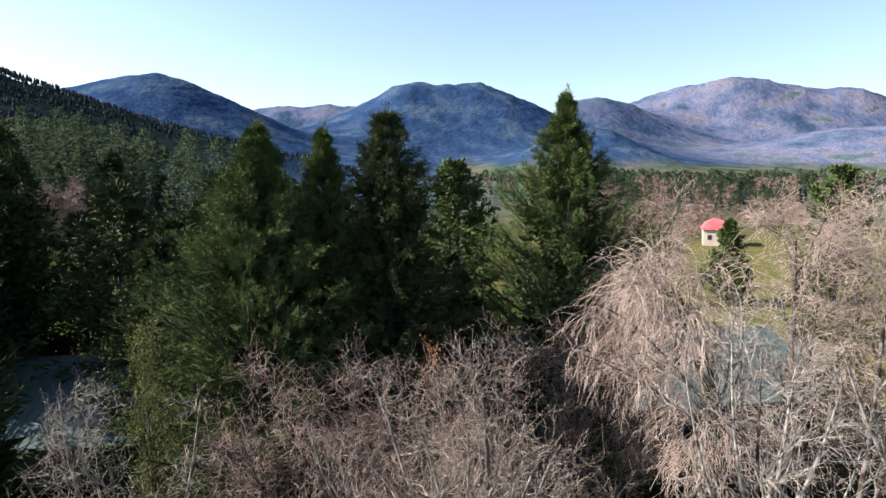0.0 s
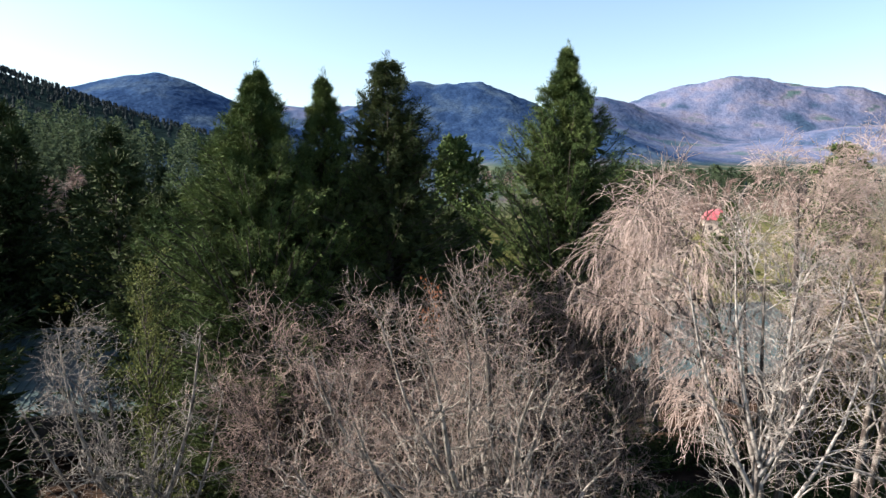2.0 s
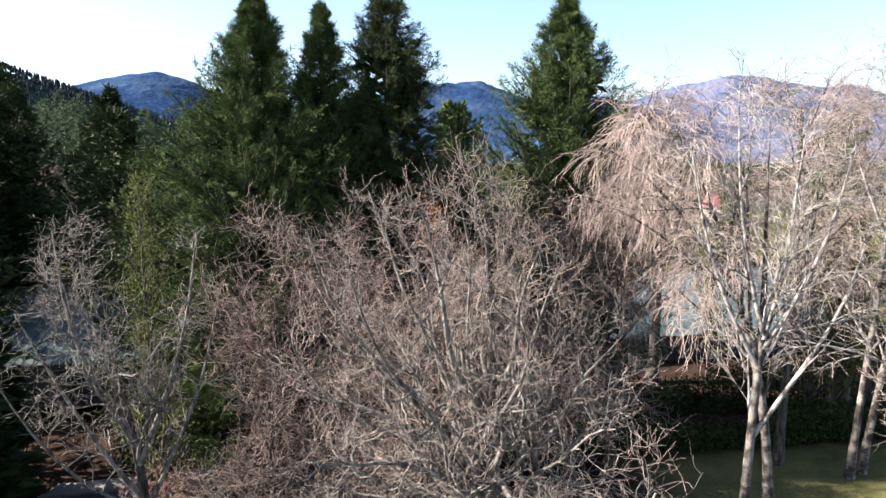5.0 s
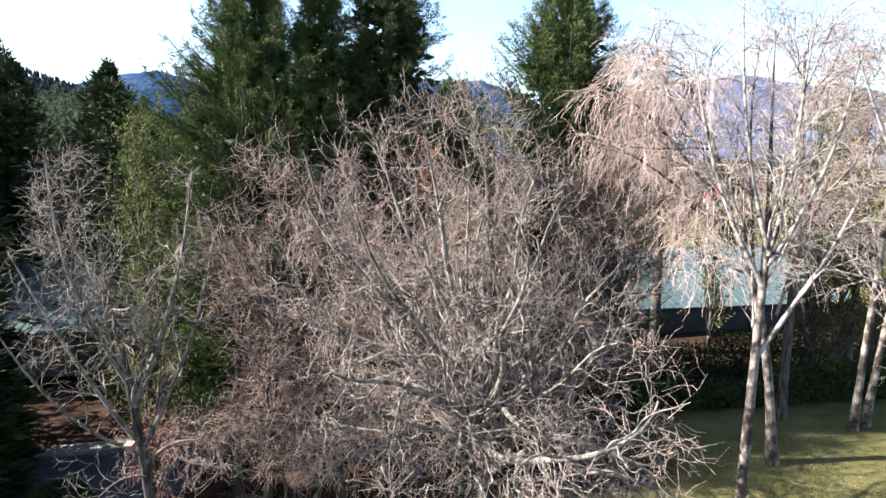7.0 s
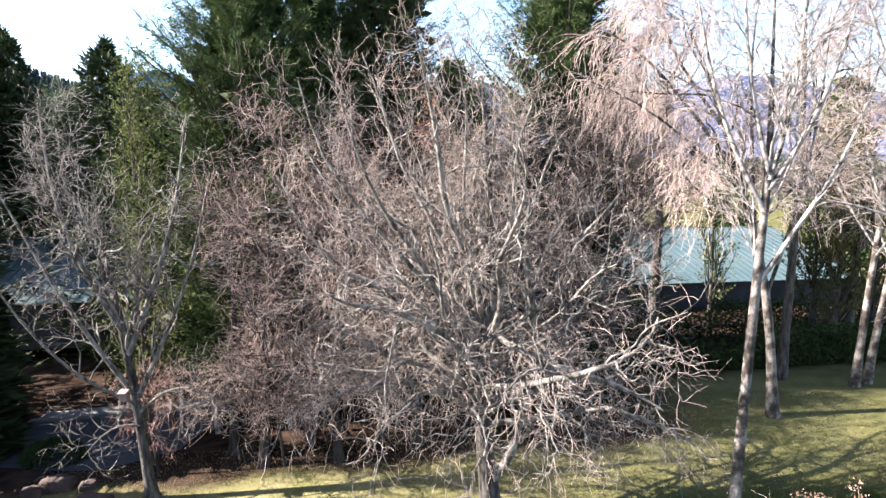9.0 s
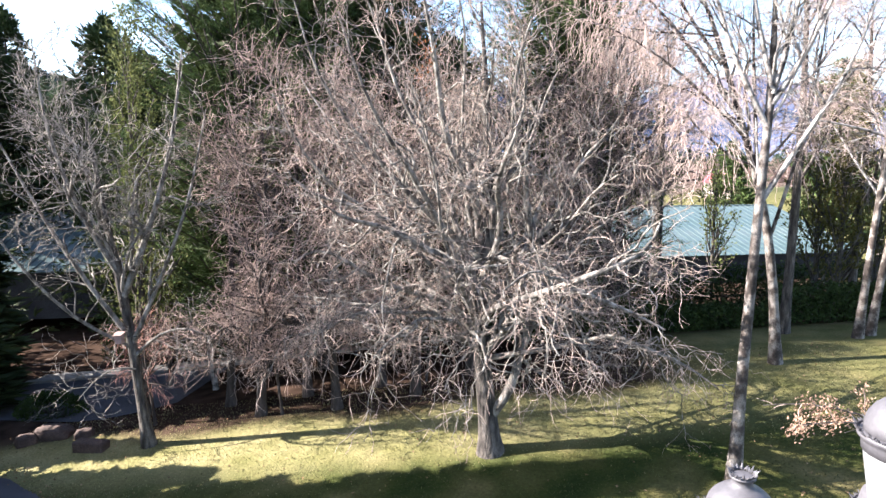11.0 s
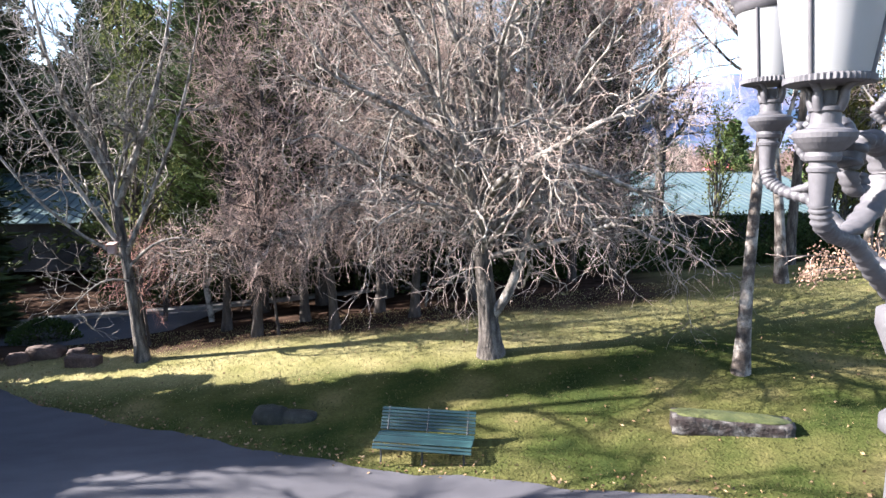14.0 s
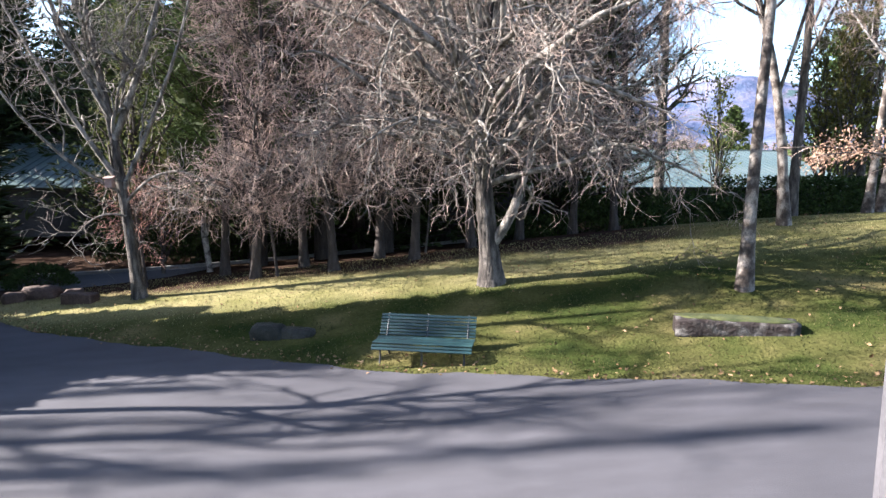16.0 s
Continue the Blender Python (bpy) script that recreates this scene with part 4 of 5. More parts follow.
def leafy_tree(name, base, height, radius, mat, label, seed, n=10, per=7, leaf=(0.16, 0.09), tufts=7, low=0.1, power=0.5):
    """An upright leafy tree or tall shrub: stem, rising shoots, loose leaves."""
    rng = np.random.default_rng(seed)
    z0 = ground_at(*base) - 0.06
    ob = thing(name, (*base, z0), label, "tree", "evergreen shrubs")
    P, R = polyline([(0, 0, 0), (0.1, 0, height * 0.5), (0, 0, height)], [0.05 + height * 0.008, 0.08, 0.02], 10)
    child("trunk", raw_mesh("trunk", *tubes(P, R, 8), MAT_BARK), ob)
    B, BR = grow(rng, P, R, n * 4, (low, 1.0), (15, 40), (radius * 1.5, radius * 2.4), 6, rise=0.12, wig=0.12)
    tagged(child("boughwork", raw_mesh("boughwork", *tubes(B, BR, 3), MAT_BARK), ob), kind="stuff")
    C, CR = grow(rng, B, BR, per, (0.2, 1.0), (20, 55), (0.5, 1.0), 4, rise=0.05, wig=0.2)
    leaf_cloud("crown", ob, C, None, mat, tufts, leaf[0], leaf[1], rng, spread=0.08)
    return ob


leafy_tree("ivy_clad_tree", (-9.6, 19.8), 11.8, 1.15, MAT_IVY, "slim tree thick with yellow-green leaves", 81, n=17, per=10, tufts=9, leaf=(0.12, 0.06))
leafy_tree("cypress_tree", (16.2, 25.6), 8.8, 1.1, MAT_OLIVE, "olive-green columnar cypress behind the birches", 82, n=14, per=9, tufts=8)
leafy_tree("yellow_shrub", (14.8, 34.5), 7.0, 1.3, MAT_IVY, "yellow-green leafy shrub before the long roof", 83, n=9, per=7, tufts=7)
leafy_tree("yellow_shrub", (-10.4, 23.4), 4.2, 0.9, MAT_OLIVE, "low olive-green shrub in the shade", 84, n=8, per=7, tufts=7)
leafy_tree("olive_shrub", (16.4, 27.6), 6.6, 1.5, MAT_OLIVE, "olive-brown bush before the long roof", 86, n=10, per=8, tufts=9)
leafy_tree("olive_shrub", (19.0, 27.5), 6.4, 1.4, MAT_OLIVE, "olive-brown bush behind the birches", 85, n=9, per=8, tufts=8)


# young beech that keeps its dry leaves
def beech():
    rng = np.random.default_rng(91)
    b = (8.7, 9.9)
    z0 = ground_at(*b) - 0.05
    ob = thing("young_beech", (*b, z0), "young beech holding dry pinkish-tan leaves", "tree")
    P, R = polyline([(0, 0, 0), (-0.1, 0, 1.4), (-0.3, 0, 3.0)], [0.06, 0.05, 0.02], 8)
    child("trunk", raw_mesh("trunk", *tubes(P, R, 8), MAT_BARK), ob)
    limbs = [[((-0.1, 0, 1.7), 0.03), ((-1.0, -0.1, 2.6), 0.024), ((-2.0, -0.2, 2.9), 0.016), ((-2.9, -0.2, 2.8), 0.008)],
             [((-0.2, 0, 2.0), 0.03), ((-1.4, 0.2, 2.8), 0.022), ((-2.5, 0.3, 3.0), 0.014), ((-3.2, 0.4, 2.9), 0.008)]]
    PP, RR = zip(*[polyline([p for p, r in li], [r for p, r in li], 8) for li in limbs])
    PP, RR = np.concatenate(PP), np.concatenate(RR)
    for i in range(len(PP)):
        child("limb", raw_mesh("limb", *tubes(PP[i:i + 1], RR[i:i + 1], 5), MAT_BARK), ob)
    T, TR = grow(rng, PP, RR, 9, (0.3, 1.0), (25, 60), (0.3, 0.7), 4, rise=-0.05, wig=0.2)
    tagged(child("crown", raw_mesh("crown", *tubes(T, TR, 3), MAT_TWIG), ob), kind="stuff")
    leaf_cloud("foliage", ob, T[rng.random(len(T)) < 0.75], None, MAT_BEECH, 76, 0.052, 0.034, rng, droop=0.5, spread=0.07)


beech()


# a tuft of rusty leaves still in the thicket's top
def rusty_shoots():
    rng = np.random.default_rng(95)
    b = (-0.5, 20.4)
    z0 = ground_at(*b) - 0.05
    ob = thing("rusty_sapling", (*b, z0), "thin tall sapling topped with rust-coloured leaves", "tree")
    P, R = polyline([(0, 0, 0), (0.3, 0.3, 3), (-0.1, 0, 7), (0, 0, 11.0)], [0.045, 0.035, 0.025, 0.010], 14)
    child("trunk", raw_mesh("trunk", *tubes(P, R, 6), MAT_BARK), ob)
    B, BR = grow(rng, P, R, 22, (0.55, 1.0), (20, 45), (0.6, 1.2), 5, rise=0.08)
    tagged(child("crown", raw_mesh("crown", *tubes(B, BR, 3), MAT_TWIG_RED), ob), kind="stuff")
    leaf_cloud("foliage", ob, B[-8:], None, MAT_RUST, 22, 0.09, 0.05, rng, spread=0.09)


rusty_shoots()


# ---- the long low building ----
def long_building():
    ob = thing("long_building", (-3.2, 35.7, -0.15), "long low shed with a pale green sheet roof", "building", kind="structure", rz=9.5)
    length, depth, wall_h, rise = 62.0, 9.0, 2.55, 2.5
    bm = bmesh.new()
    box(bm, (length - 1, 0.25, wall_h), (0, 0.5, wall_h / 2))
    box(bm, (length - 1, 0.25, wall_h), (0, depth * 2 - 0.5, wall_h / 2))
    for sx in (-1, 1):
        box(bm, (0.25, depth * 2 - 1.26, wall_h), (sx * (length / 2 - 0.64), depth, wall_h / 2))
    part("wall", bm, MAT_WALL_DARK, ob)
    ang = math.atan2(rise, depth)
    for side in (1, -1):
        w = 1.0
        me = None
        for i in range(int(length / w)):
            x = -length / 2 + (i + 0.5) * w
            if me is None:
                bm = bmesh.new()
                box(bm, (w - 0.012, math.hypot(depth, rise) + 0.3, 0.05))
                for k in (-0.46, 0.0):
                    box(bm, (0.05, math.hypot(depth, rise) + 0.3, 0.04), (k, 0, 0.042))
                p = part("roof_sheet", bm, MAT_ROOF, ob)
                me = p.data
            else:
                p = child("roof_sheet", me, ob)
            p.matrix_local = pose(x, depth - side * depth / 2, wall_h + rise / 2 + 0.06, side * math.degrees(ang), 0, 0)
    for i in range(9):
        bm = bmesh.new()
        box(bm, (1.5, 0.08, 1.0), (0, 0, 0), bevel=0.02)
        part("window", bm, MAT_IRON_DARK, ob).matrix_local = pose(-24 + i * 6, 0.36, 1.5)


long_building()


def small_house():
    ob = thing("house", (57.5, 133.0, ground_at(57.5, 133) - 0.1), "small cream house with a red roof in the meadow", "house", rz=-20)
    bm = bmesh.new()
    box(bm, (5.2, 6.0, 3.4), (0, 0, 1.7))
    part("wall", bm, MAT_PLASTER, ob)
    bm = bmesh.new()
    low = [bm.verts.new((sx * 3.0, sy * 3.4, 3.4)) for sx, sy in ((-1, -1), (1, -1), (1, 1), (-1, 1))]
    mid = [bm.verts.new((sx * 2.1, sy * 2.5, 4.7)) for sx, sy in ((-1, -1), (1, -1), (1, 1), (-1, 1))]
    top = [bm.verts.new((sx * 0.5, sy * 0.9, 5.5)) for sx, sy in ((-1, -1), (1, -1), (1, 1), (-1, 1))]
    for a, c in ((low, mid), (mid, top)):
        for i in range(4):
            bm.faces.new((a[i], a[(i + 1) % 4], c[(i + 1) % 4], c[i]))
    bm.faces.new(top)
    bm.faces.new(low[::-1])
    part("roof", bm, MAT_TILE, ob, "faded red hipped roof")
    for x in (-1.3, 1.3):
        bm = bmesh.new()
        box(bm, (0.8, 0.06, 1.0), (x, -3.02, 1.8), bevel=0.02)
        part("window", bm, MAT_IRON_DARK, ob)
    bm = bmesh.new()
    box(bm, (0.06, 1.0, 2.0), (-2.62, 0.6, 1.0), bevel=0.02)
    part("door", bm, MAT_BARK_DARK, ob)


small_house()


# ---- park furniture ----
def bench():
    at = (-0.24, 10.95)
    ob = thing("park_bench", (*at, ground_at(*at)), "weathered teal-green slatted park bench on black iron legs", "bench", rz=-9)
    ob.scale = (1.0, 1.0, 0.92)
    W = 1.76
    slat = bmesh.new()
    box(slat, (W, 0.052, 0.03), bevel=0.008)
    first = part("slat", slat, MAT_BENCH, ob)
    me = first.data
    spots = [(-0.40, 0.30, 66), (-0.375, 0.352, 34)] + [(-0.32 + 0.064 * i, 0.372 + 0.006 * abs(i - 4), 4 - 2 * i) for i in range(8)]
    spots += [(0.215 + 0.030 * i, 0.425 + 0.056 * i, 62) for i in range(7)]
    for i, (y, z, a) in enumerate(spots):
        p = first if i == 0 else child("slat", me, ob)
        p.matrix_local = pose(0, float(y), float(z), float(a), 0, 0)
    for x in (-0.74, 0.0, 0.74):
        P, R = polyline([(x, -0.36, 0.0), (x, -0.31, 0.16), (x, -0.38, 0.30), (x, -0.34, 0.345), (x, 0.0, 0.35), (x, 0.17, 0.36), (x, 0.25, 0.50), (x, 0.42, 0.80)], [0.018] * 8, 28)
        child("leg", raw_mesh("leg", *tubes(P, R, 6), MAT_IRON_DARK), ob, "black iron side frame")
        P, R = polyline([(x, 0.16, 0.36), (x, 0.26, 0.2), (x, 0.34, -0.02)], [0.018] * 3, 10)
        child("leg", raw_mesh("leg", *tubes(P, R, 6), MAT_IRON_DARK), ob, "black iron back leg")
        P, R = polyline([(x, 0.235, 0.42), (x, 0.30, 0.56), (x, 0.40, 0.775)], [0.012] * 3, 8)
        child("strap", raw_mesh("strap", *tubes(P + np.array([0, 0.035, -0.01]), R, 4), MAT_IRON_DARK), ob, "black iron strap across the slats")


bench()


def boulder(bm, size, at, seed, cuts=3):
    g = bmesh.ops.create_icosphere(bm, subdivisions=cuts, radius=1.0)
    for v in g["verts"]:
        c = v.co.normalized()
        k = max(abs(c.x), abs(c.y), abs(c.z)) ** -0.62
        c *= k * (1 + 0.12 * noise.fractal(c * 1.7 + Vector((seed, 0, 0)), 1.0, 2.0, 4))
        v.co = Vector((c.x * size[0], c.y * size[1], c.z * size[2])) + Vector(at)


def stone_slab():
    at = (5.15, 10.75)
    ob = thing("stone_trough", (*at, ground_at(*at) - 0.1), "long rough grey stone block with a mossy top on the lawn", "stone", rz=-14)
    ob.scale = (1.0, 1.0, 0.8)
    bm = bmesh.new()
    box(bm, (1.98, 0.5, 0.42), (0, 0, 0.2))
    bmesh.ops.subdivide_edges(bm, edges=[e for e in bm.edges if e.calc_length() > 1.5], cuts=23)
    bmesh.ops.subdivide_edges(bm, edges=[e for e in bm.edges if abs(e.verts[0].co.x - e.verts[1].co.x) < 0.01], cuts=4, use_grid_fill=True)
    for v in bm.verts:
        v.co += noise.noise_vector(v.co * 4.0) * 0.022 + noise.noise_vector(v.co * 13.0) * 0.012
        v.co.y *= 1 - 0.12 * max(0.0, abs(v.co.x) - 0.85) / 0.15
    part("block", bm, MAT_HEWN, ob, smooth=True)
    bm = bmesh.new()
    boulder(bm, (0.97, 0.24, 0.035), (0, 0.03, 0.405), 8)
    part("moss_top", bm, MAT_MOSS, ob, "olive green moss", smooth=True)


stone_slab()


def rocks():
    for i, (x, y, s, mat) in enumerate(((-11.9, 18.6, (0.55, 0.35, 0.25), MAT_BROWN_STONE), (-10.9, 18.5, (0.28, 0.22, 0.16), MAT_BROWN_STONE), (-12.5, 18.2, (0.3, 0.25, 0.2), MAT_BROWN_STONE))):
        ob = thing("rock", (x, y, ground_at(x, y) - 0.05), "rounded brown stone lying on the grass", "stone", "lawn rocks", rz=20 * i)
        bm = bmesh.new()
        boulder(bm, s, (0, 0, s[2] * 0.6), 11 + i)
        part("stone", bm, mat, ob, smooth=True)
    ob = thing("rock", (-3.3, 12.85, ground_at(-3.3, 12.85) - 0.08), "long low dark mossy stone lying in the shade", "stone", "lawn rocks", rz=-6)
    bm = bmesh.new()
    boulder(bm, (0.36, 0.26, 0.21), (-0.28, 0, 0.14), 21)
    part("stone", bm, MAT_STONE, ob, smooth=True)
    bm = bmesh.new()
    boulder(bm, (0.42, 0.22, 0.17), (0.30, 0.02, 0.10), 24)
    part("stone", bm, MAT_STONE, ob, smooth=True)
    ob = thing("stone_block", (-10.15, 17.5, ground_at(-10.15, 17.5) - 0.06), "squared reddish-brown stone block on the grass", "stone", rz=-8)
    bm = bmesh.new()
    box(bm, (0.95, 0.4, 0.34), (0, 0, 0.17), bevel=0.03)
    for v in bm.verts:
        v.co += noise.noise_vector(v.co * 5.0) * 0.03
    part("block", bm, MAT_BROWN_STONE, ob)


rocks()


def low_shrub(at, size, n, label, seed, mat=MAT_HEDGE):
    rng = np.random.default_rng(seed)
    ob = thing("low_shrub", (*at, ground_at(*at) - 0.03), label, "shrub", "low shrubs")
    u = rng.normal(size=(n, 3))
    u /= np.linalg.norm(u, axis=1, keepdims=True)
    u[:, 2] = np.abs(u[:, 2])
    p = u * np.array(size) * rng.uniform(0.55, 1.0, (n, 1)) ** 0.5
    stems = np.stack([np.zeros((40, 3)), p[:40] * 0.5, p[:40] * 0.9], 1)
    child("stemwork", raw_mesh("stemwork", *tubes(stems, np.full((40, 3), 0.008), 3), MAT_BARK_DARK), ob)
    tagged(child("foliage", raw_mesh("foliage", *leaves(p, u, 0.10, 0.06, rng), mat, False), ob), kind="stuff")


low_shrub((-13.2, 20.6), (1.2, 0.7, 0.8), 2600, "dark shaded shrub beside the drive", 102)


def hedge():
    rng = np.random.default_rng(111)
    # the fourth stretch is added, standing in for the dark shade under the thicket
    for i, (x0, y0, x1, y1, h) in enumerate(((5.5, 25.2, 13.0, 24.6, 1.2), (13.0, 24.6, 24.0, 25.5, 1.5), (1.6, 26.6, 5.5, 25.2, 1.0), (-15.0, 27.4, -1.0, 29.6, 2.2), (4.0, 29.5, 13.0, 30.0, 2.0), (13.0, 30.0, 24.0, 31.5, 2.3))):
        cx, cy = (x0 + x1) / 2, (y0 + y1) / 2
        ob = thing("hedge", (cx, cy, ground_at(cx, cy) - 0.1), "dark clipped evergreen hedge behind the lawn", "hedge", "hedges", rz=math.degrees(math.atan2(y1 - y0, x1 - x0)))
        ln = math.hypot(x1 - x0, y1 - y0)
        n = int(ln * 950)
        u = np.stack([rng.uniform(-ln / 2, ln / 2, n), rng.uniform(-0.5, 0.5, n), rng.uniform(0.05, h, n) + 0.08 * np.sin(rng.uniform(0, 9, n))], 1)
        u[:, 1] = np.sign(u[:, 1]) * np.abs(u[:, 1] * 2) ** 0.4 / 2
        tagged(child("foliage", raw_mesh("foliage", *leaves(u, rng.normal(size=(n, 3)), 0.15, 0.1, rng), MAT_HEDGE, False), ob), kind="stuff")
        k = int(ln * 4)
        st = np.stack([np.stack([np.linspace(-ln / 2, ln / 2, k), np.zeros(k), np.full(k, z)], 1) for z in (0, h * 0.5, h * 0.9)], 1)
        child("stemwork", raw_mesh("stemwork", *tubes(st, np.full((k, 3), 0.015), 4), MAT_BARK_DARK), ob)


hedge()


def back_path():
    """The pale service path with its kerb, between the thicket and the long building."""
    xs = np.arange(-17, 2.51, 0.5)
    for name, y0, y1, lift, mat, label in (("path", 27.9, 29.0, 0.03, MAT_PATH, "pale concrete path before the shed"), ("kerb", 27.6, 27.9, 0.14, MAT_PATH, "pale concrete kerb")):
        V, F = [], []
        for x in xs:
            o = 0.16 * x
            za = ground_at(x, y0 + o) + lift
            zb = ground_at(x, y1 + o) + lift
            V += [(x, y0 + o, za - 0.3), (x, y0 + o, za), (x, y1 + o, zb), (x, y1 + o, zb - 0.3)]
        n = len(xs)
        for i in range(n - 1):
            for k in range(3):
                F.append((i * 4 + k, i * 4 + k + 1, i * 4 + k + 5, i * 4 + k + 4))
        tagged(new(name, raw_mesh(name, V, F, mat, False)), label, name, kind="structure")


back_path()


def birch_snag():
    at = (-8.35, 22.3)
    ob = thing("birch_snag", (*at, ground_at(*at) - 0.05), "broken white-barked birch stem beside the shaded path", "tree stump")
    P, R = polyline([(0.12, 0, 0), (0.05, 0, 0.7), (-0.05, 0, 1.4), (-0.04, 0, 2.0)], [0.11, 0.10, 0.105, 0.075], 14)
    child("stem", raw_mesh("stem", *tubes(P, R, 9), MAT_BIRCH), ob)
    P, R = polyline([(-0.02, 0, 1.2), (0.16, -0.02, 1.7), (0.2, 0, 2.3)], [0.06, 0.05, 0.03], 9)
    child("fork", raw_mesh("fork", *tubes(P, R, 7), MAT_BIRCH), ob)


birch_snag()


def bird_box():
    z0 = ground_at(-8.45, 17.5)
    ob = thing("bird_box", (-9.0, 17.28, z0 + 3.1), "faded pink wooden bird box hung on the trunk", "bird box")
    bm = bmesh.new()
    box(bm, (0.2, 0.18, 0.26), (0, 0, 0.13), bevel=0.008)
    part("body", bm, MAT_PINK, ob)
    bm = bmesh.new()
    box(bm, (0.25, 0.26, 0.02), (0, -0.02, 0.275), (12, 0, 0), bevel=0.006)
    part("roof", bm, MAT_PINK, ob)
    bm = bmesh.new()
    box(bm, (0.5, 0.03, 0.03), (0.2, 0.06, 0.18))
    part("bracket", bm, MAT_IRON_DARK, ob)


bird_box()


# ---- the cast-iron lamp ----
def lantern(parent_name, at, s=0.9):
    """One lantern: cup, ribs, opal panes, cornice with leaf cresting, dome and crown. Its base is at the cup's foot."""
    ob = parent_name
    x, y, z = at
    def sub(name, profile, mat, sides=24, lab="", smooth=True, flute=0.0):
        bm = bmesh.new()
        lathe(bm, [(r * s, h * s) for r, h in profile], sides, (x, y, z), flute)
        return part(name, bm, mat, ob, lab, smooth)
    cup = sub("cup", [(0.02, -0.10), (0.034, -0.08), (0.036, -0.05), (0.044, 0.04), (0.05, 0.045), (0.052, 0.058), (0.044, 0.066), (0.044, 0.078), (0.056, 0.085), (0.06, 0.10), (0.058, 0.115), (0.07, 0.125), (0.092, 0.148), (0.104, 0.165), (0.106, 0.182), (0.098, 0.192), (0.062, 0.20), (0.05, 0.215), (0.048, 0.255), (0.056, 0.26), (0.056, 0.272), (0.03, 0.28), (0.03, 0.33)], MAT_IRON, 40, smooth=False)
    for i in range(4):
        a = i * math.pi / 2 + 0.5
        P, R = polyline([(x + q * s * math.cos(a), y + q * s * math.sin(a), z + h * s) for q, h in ((0.045, 0.262), (0.062, 0.30), (0.058, 0.33), (0.085, 0.352), (0.12, 0.362))], [0.016, 0.015, 0.013, 0.013, 0.011], 14)
        child("scroll", raw_mesh("scroll", *tubes(P, R, 6), MAT_IRON), cup)
    sub("lower_ring", [(0.05, 0.352), (0.138, 0.352), (0.147, 0.356), (0.147, 0.375), (0.135, 0.382)], MAT_IRON, 96, smooth=False, flute=0.035)
    n = 4
    for i in range(n):
        a0, a1 = 2 * math.pi * (i + 0.40) / n, 2 * math.pi * (i + 1.40) / n
        r0, r1, z0, z1 = 0.136 * s, 0.186 * s, 0.378 * s, 0.705 * s
        bm = bmesh.new()
        vs = []
        for inset in (0.0, 0.006):
            for r, zz in ((r0, z0), (r1, z1)):
                for k in range(9):
                    a = a0 + (a1 - a0) * (0.02 + 0.96 * k / 8)
                    vs.append(bm.verts.new((x + (r - inset) * math.cos(a), y + (r - inset) * math.sin(a), z + zz)))
        for k in range(8):
            bm.faces.new((vs[k], vs[k + 1], vs[k + 10], vs[k + 9]))
            bm.faces.new((vs[k + 18], vs[k + 27], vs[k + 28], vs[k + 19]))
        part("pane", bm, MAT_OPAL, ob, "white opal glass pane", True)
        P, R = polyline([(x + r0 * math.cos(a0), y + r0 * math.sin(a0), z + z0), (x + r1 * math.cos(a0), y + r1 * math.sin(a0), z + z1)], [0.008, 0.008], 3)
        child("glazing_bar", raw_mesh("glazing_bar", *tubes(P, R, 6), MAT_IRON), ob)
    sub("cornice", [(0.15, 0.70), (0.192, 0.703), (0.196, 0.745), (0.205, 0.765), (0.214, 0.772), (0.216, 0.788), (0.19, 0.795)], MAT_IRON)
    dome = sub("dome", [(0.19, 0.785), (0.188, 0.83), (0.176, 0.875), (0.15, 0.915), (0.115, 0.945), (0.085, 0.96), (0.062, 0.972), (0.055, 0.985), (0.056, 1.01), (0.07, 1.015), (0.07, 1.025), (0.05, 1.03)], MAT_IRON, 28)
    # leaf cresting: pointed cast leaves round the rim, a taller palmette at every sixth
    bm = bmesh.new()
    for i in range(30):
        a = 2 * math.pi * (i + 0.6) / 30
        big = i % 6 == 0
        m = Matrix.Translation((x, y, z + 0.783 * s)) @ Matrix.Rotation(a, 4, "Z") @ Matrix.Translation((0.207 * s, 0, 0))
        for e in ((-2, -1, 0, 1, 2) if big else (-1, 0, 1)):
            h = (0.070 - 0.013 * abs(e)) if big else (0.040 if i % 2 else 0.031) - 0.006 * abs(e)
            cast_leaf(bm, h, 0.013 if big else 0.012, m @ pose(0, e * 0.007, 0, e * (-24 if big else -38), 14 + 7 * (i % 3), 0))
    tagged(part("cresting", bm, MAT_IRON, ob), "cast leaf cresting", kind="stuff")
    bm = bmesh.new()
    for i in range(16):
        a = 2 * math.pi * i / 16
        m = Matrix.Translation((x, y, z + 1.02 * s)) @ Matrix.Rotation(a, 4, "Z") @ Matrix.Translation((0.064 * s, 0, 0))
        for e in (-1, 0, 1):
            cast_leaf(bm, (0.050 if i % 2 else 0.038) - 0.012 * abs(e), 0.013, m @ pose(0, e * 0.006, 0, e * -30, 10, 0))
    tagged(part("crown", bm, MAT_IRON, dome), "cast iron crown", kind="stuff")


def cast_leaf(bm, length, width, m):
    """A pointed, ribbed cast leaf standing on its foot."""
    cs = [(0, 0, 0), (0, -width * 0.6, length * 0.45), (0, width * 0.6, length * 0.45), (0.006, 0, length * 0.5), (-0.006, 0, length * 0.5), (length * 0.22, 0, length)]
    f, a, b, o, i, t = [bm.verts.new(m @ Vector(c)) for c in cs]
    for tri in ((f, b, o), (f, o, a), (a, o, t), (o, b, t), (f, i, b), (f, a, i), (a, t, i), (i, t, b)):
        bm.faces.new(tri)


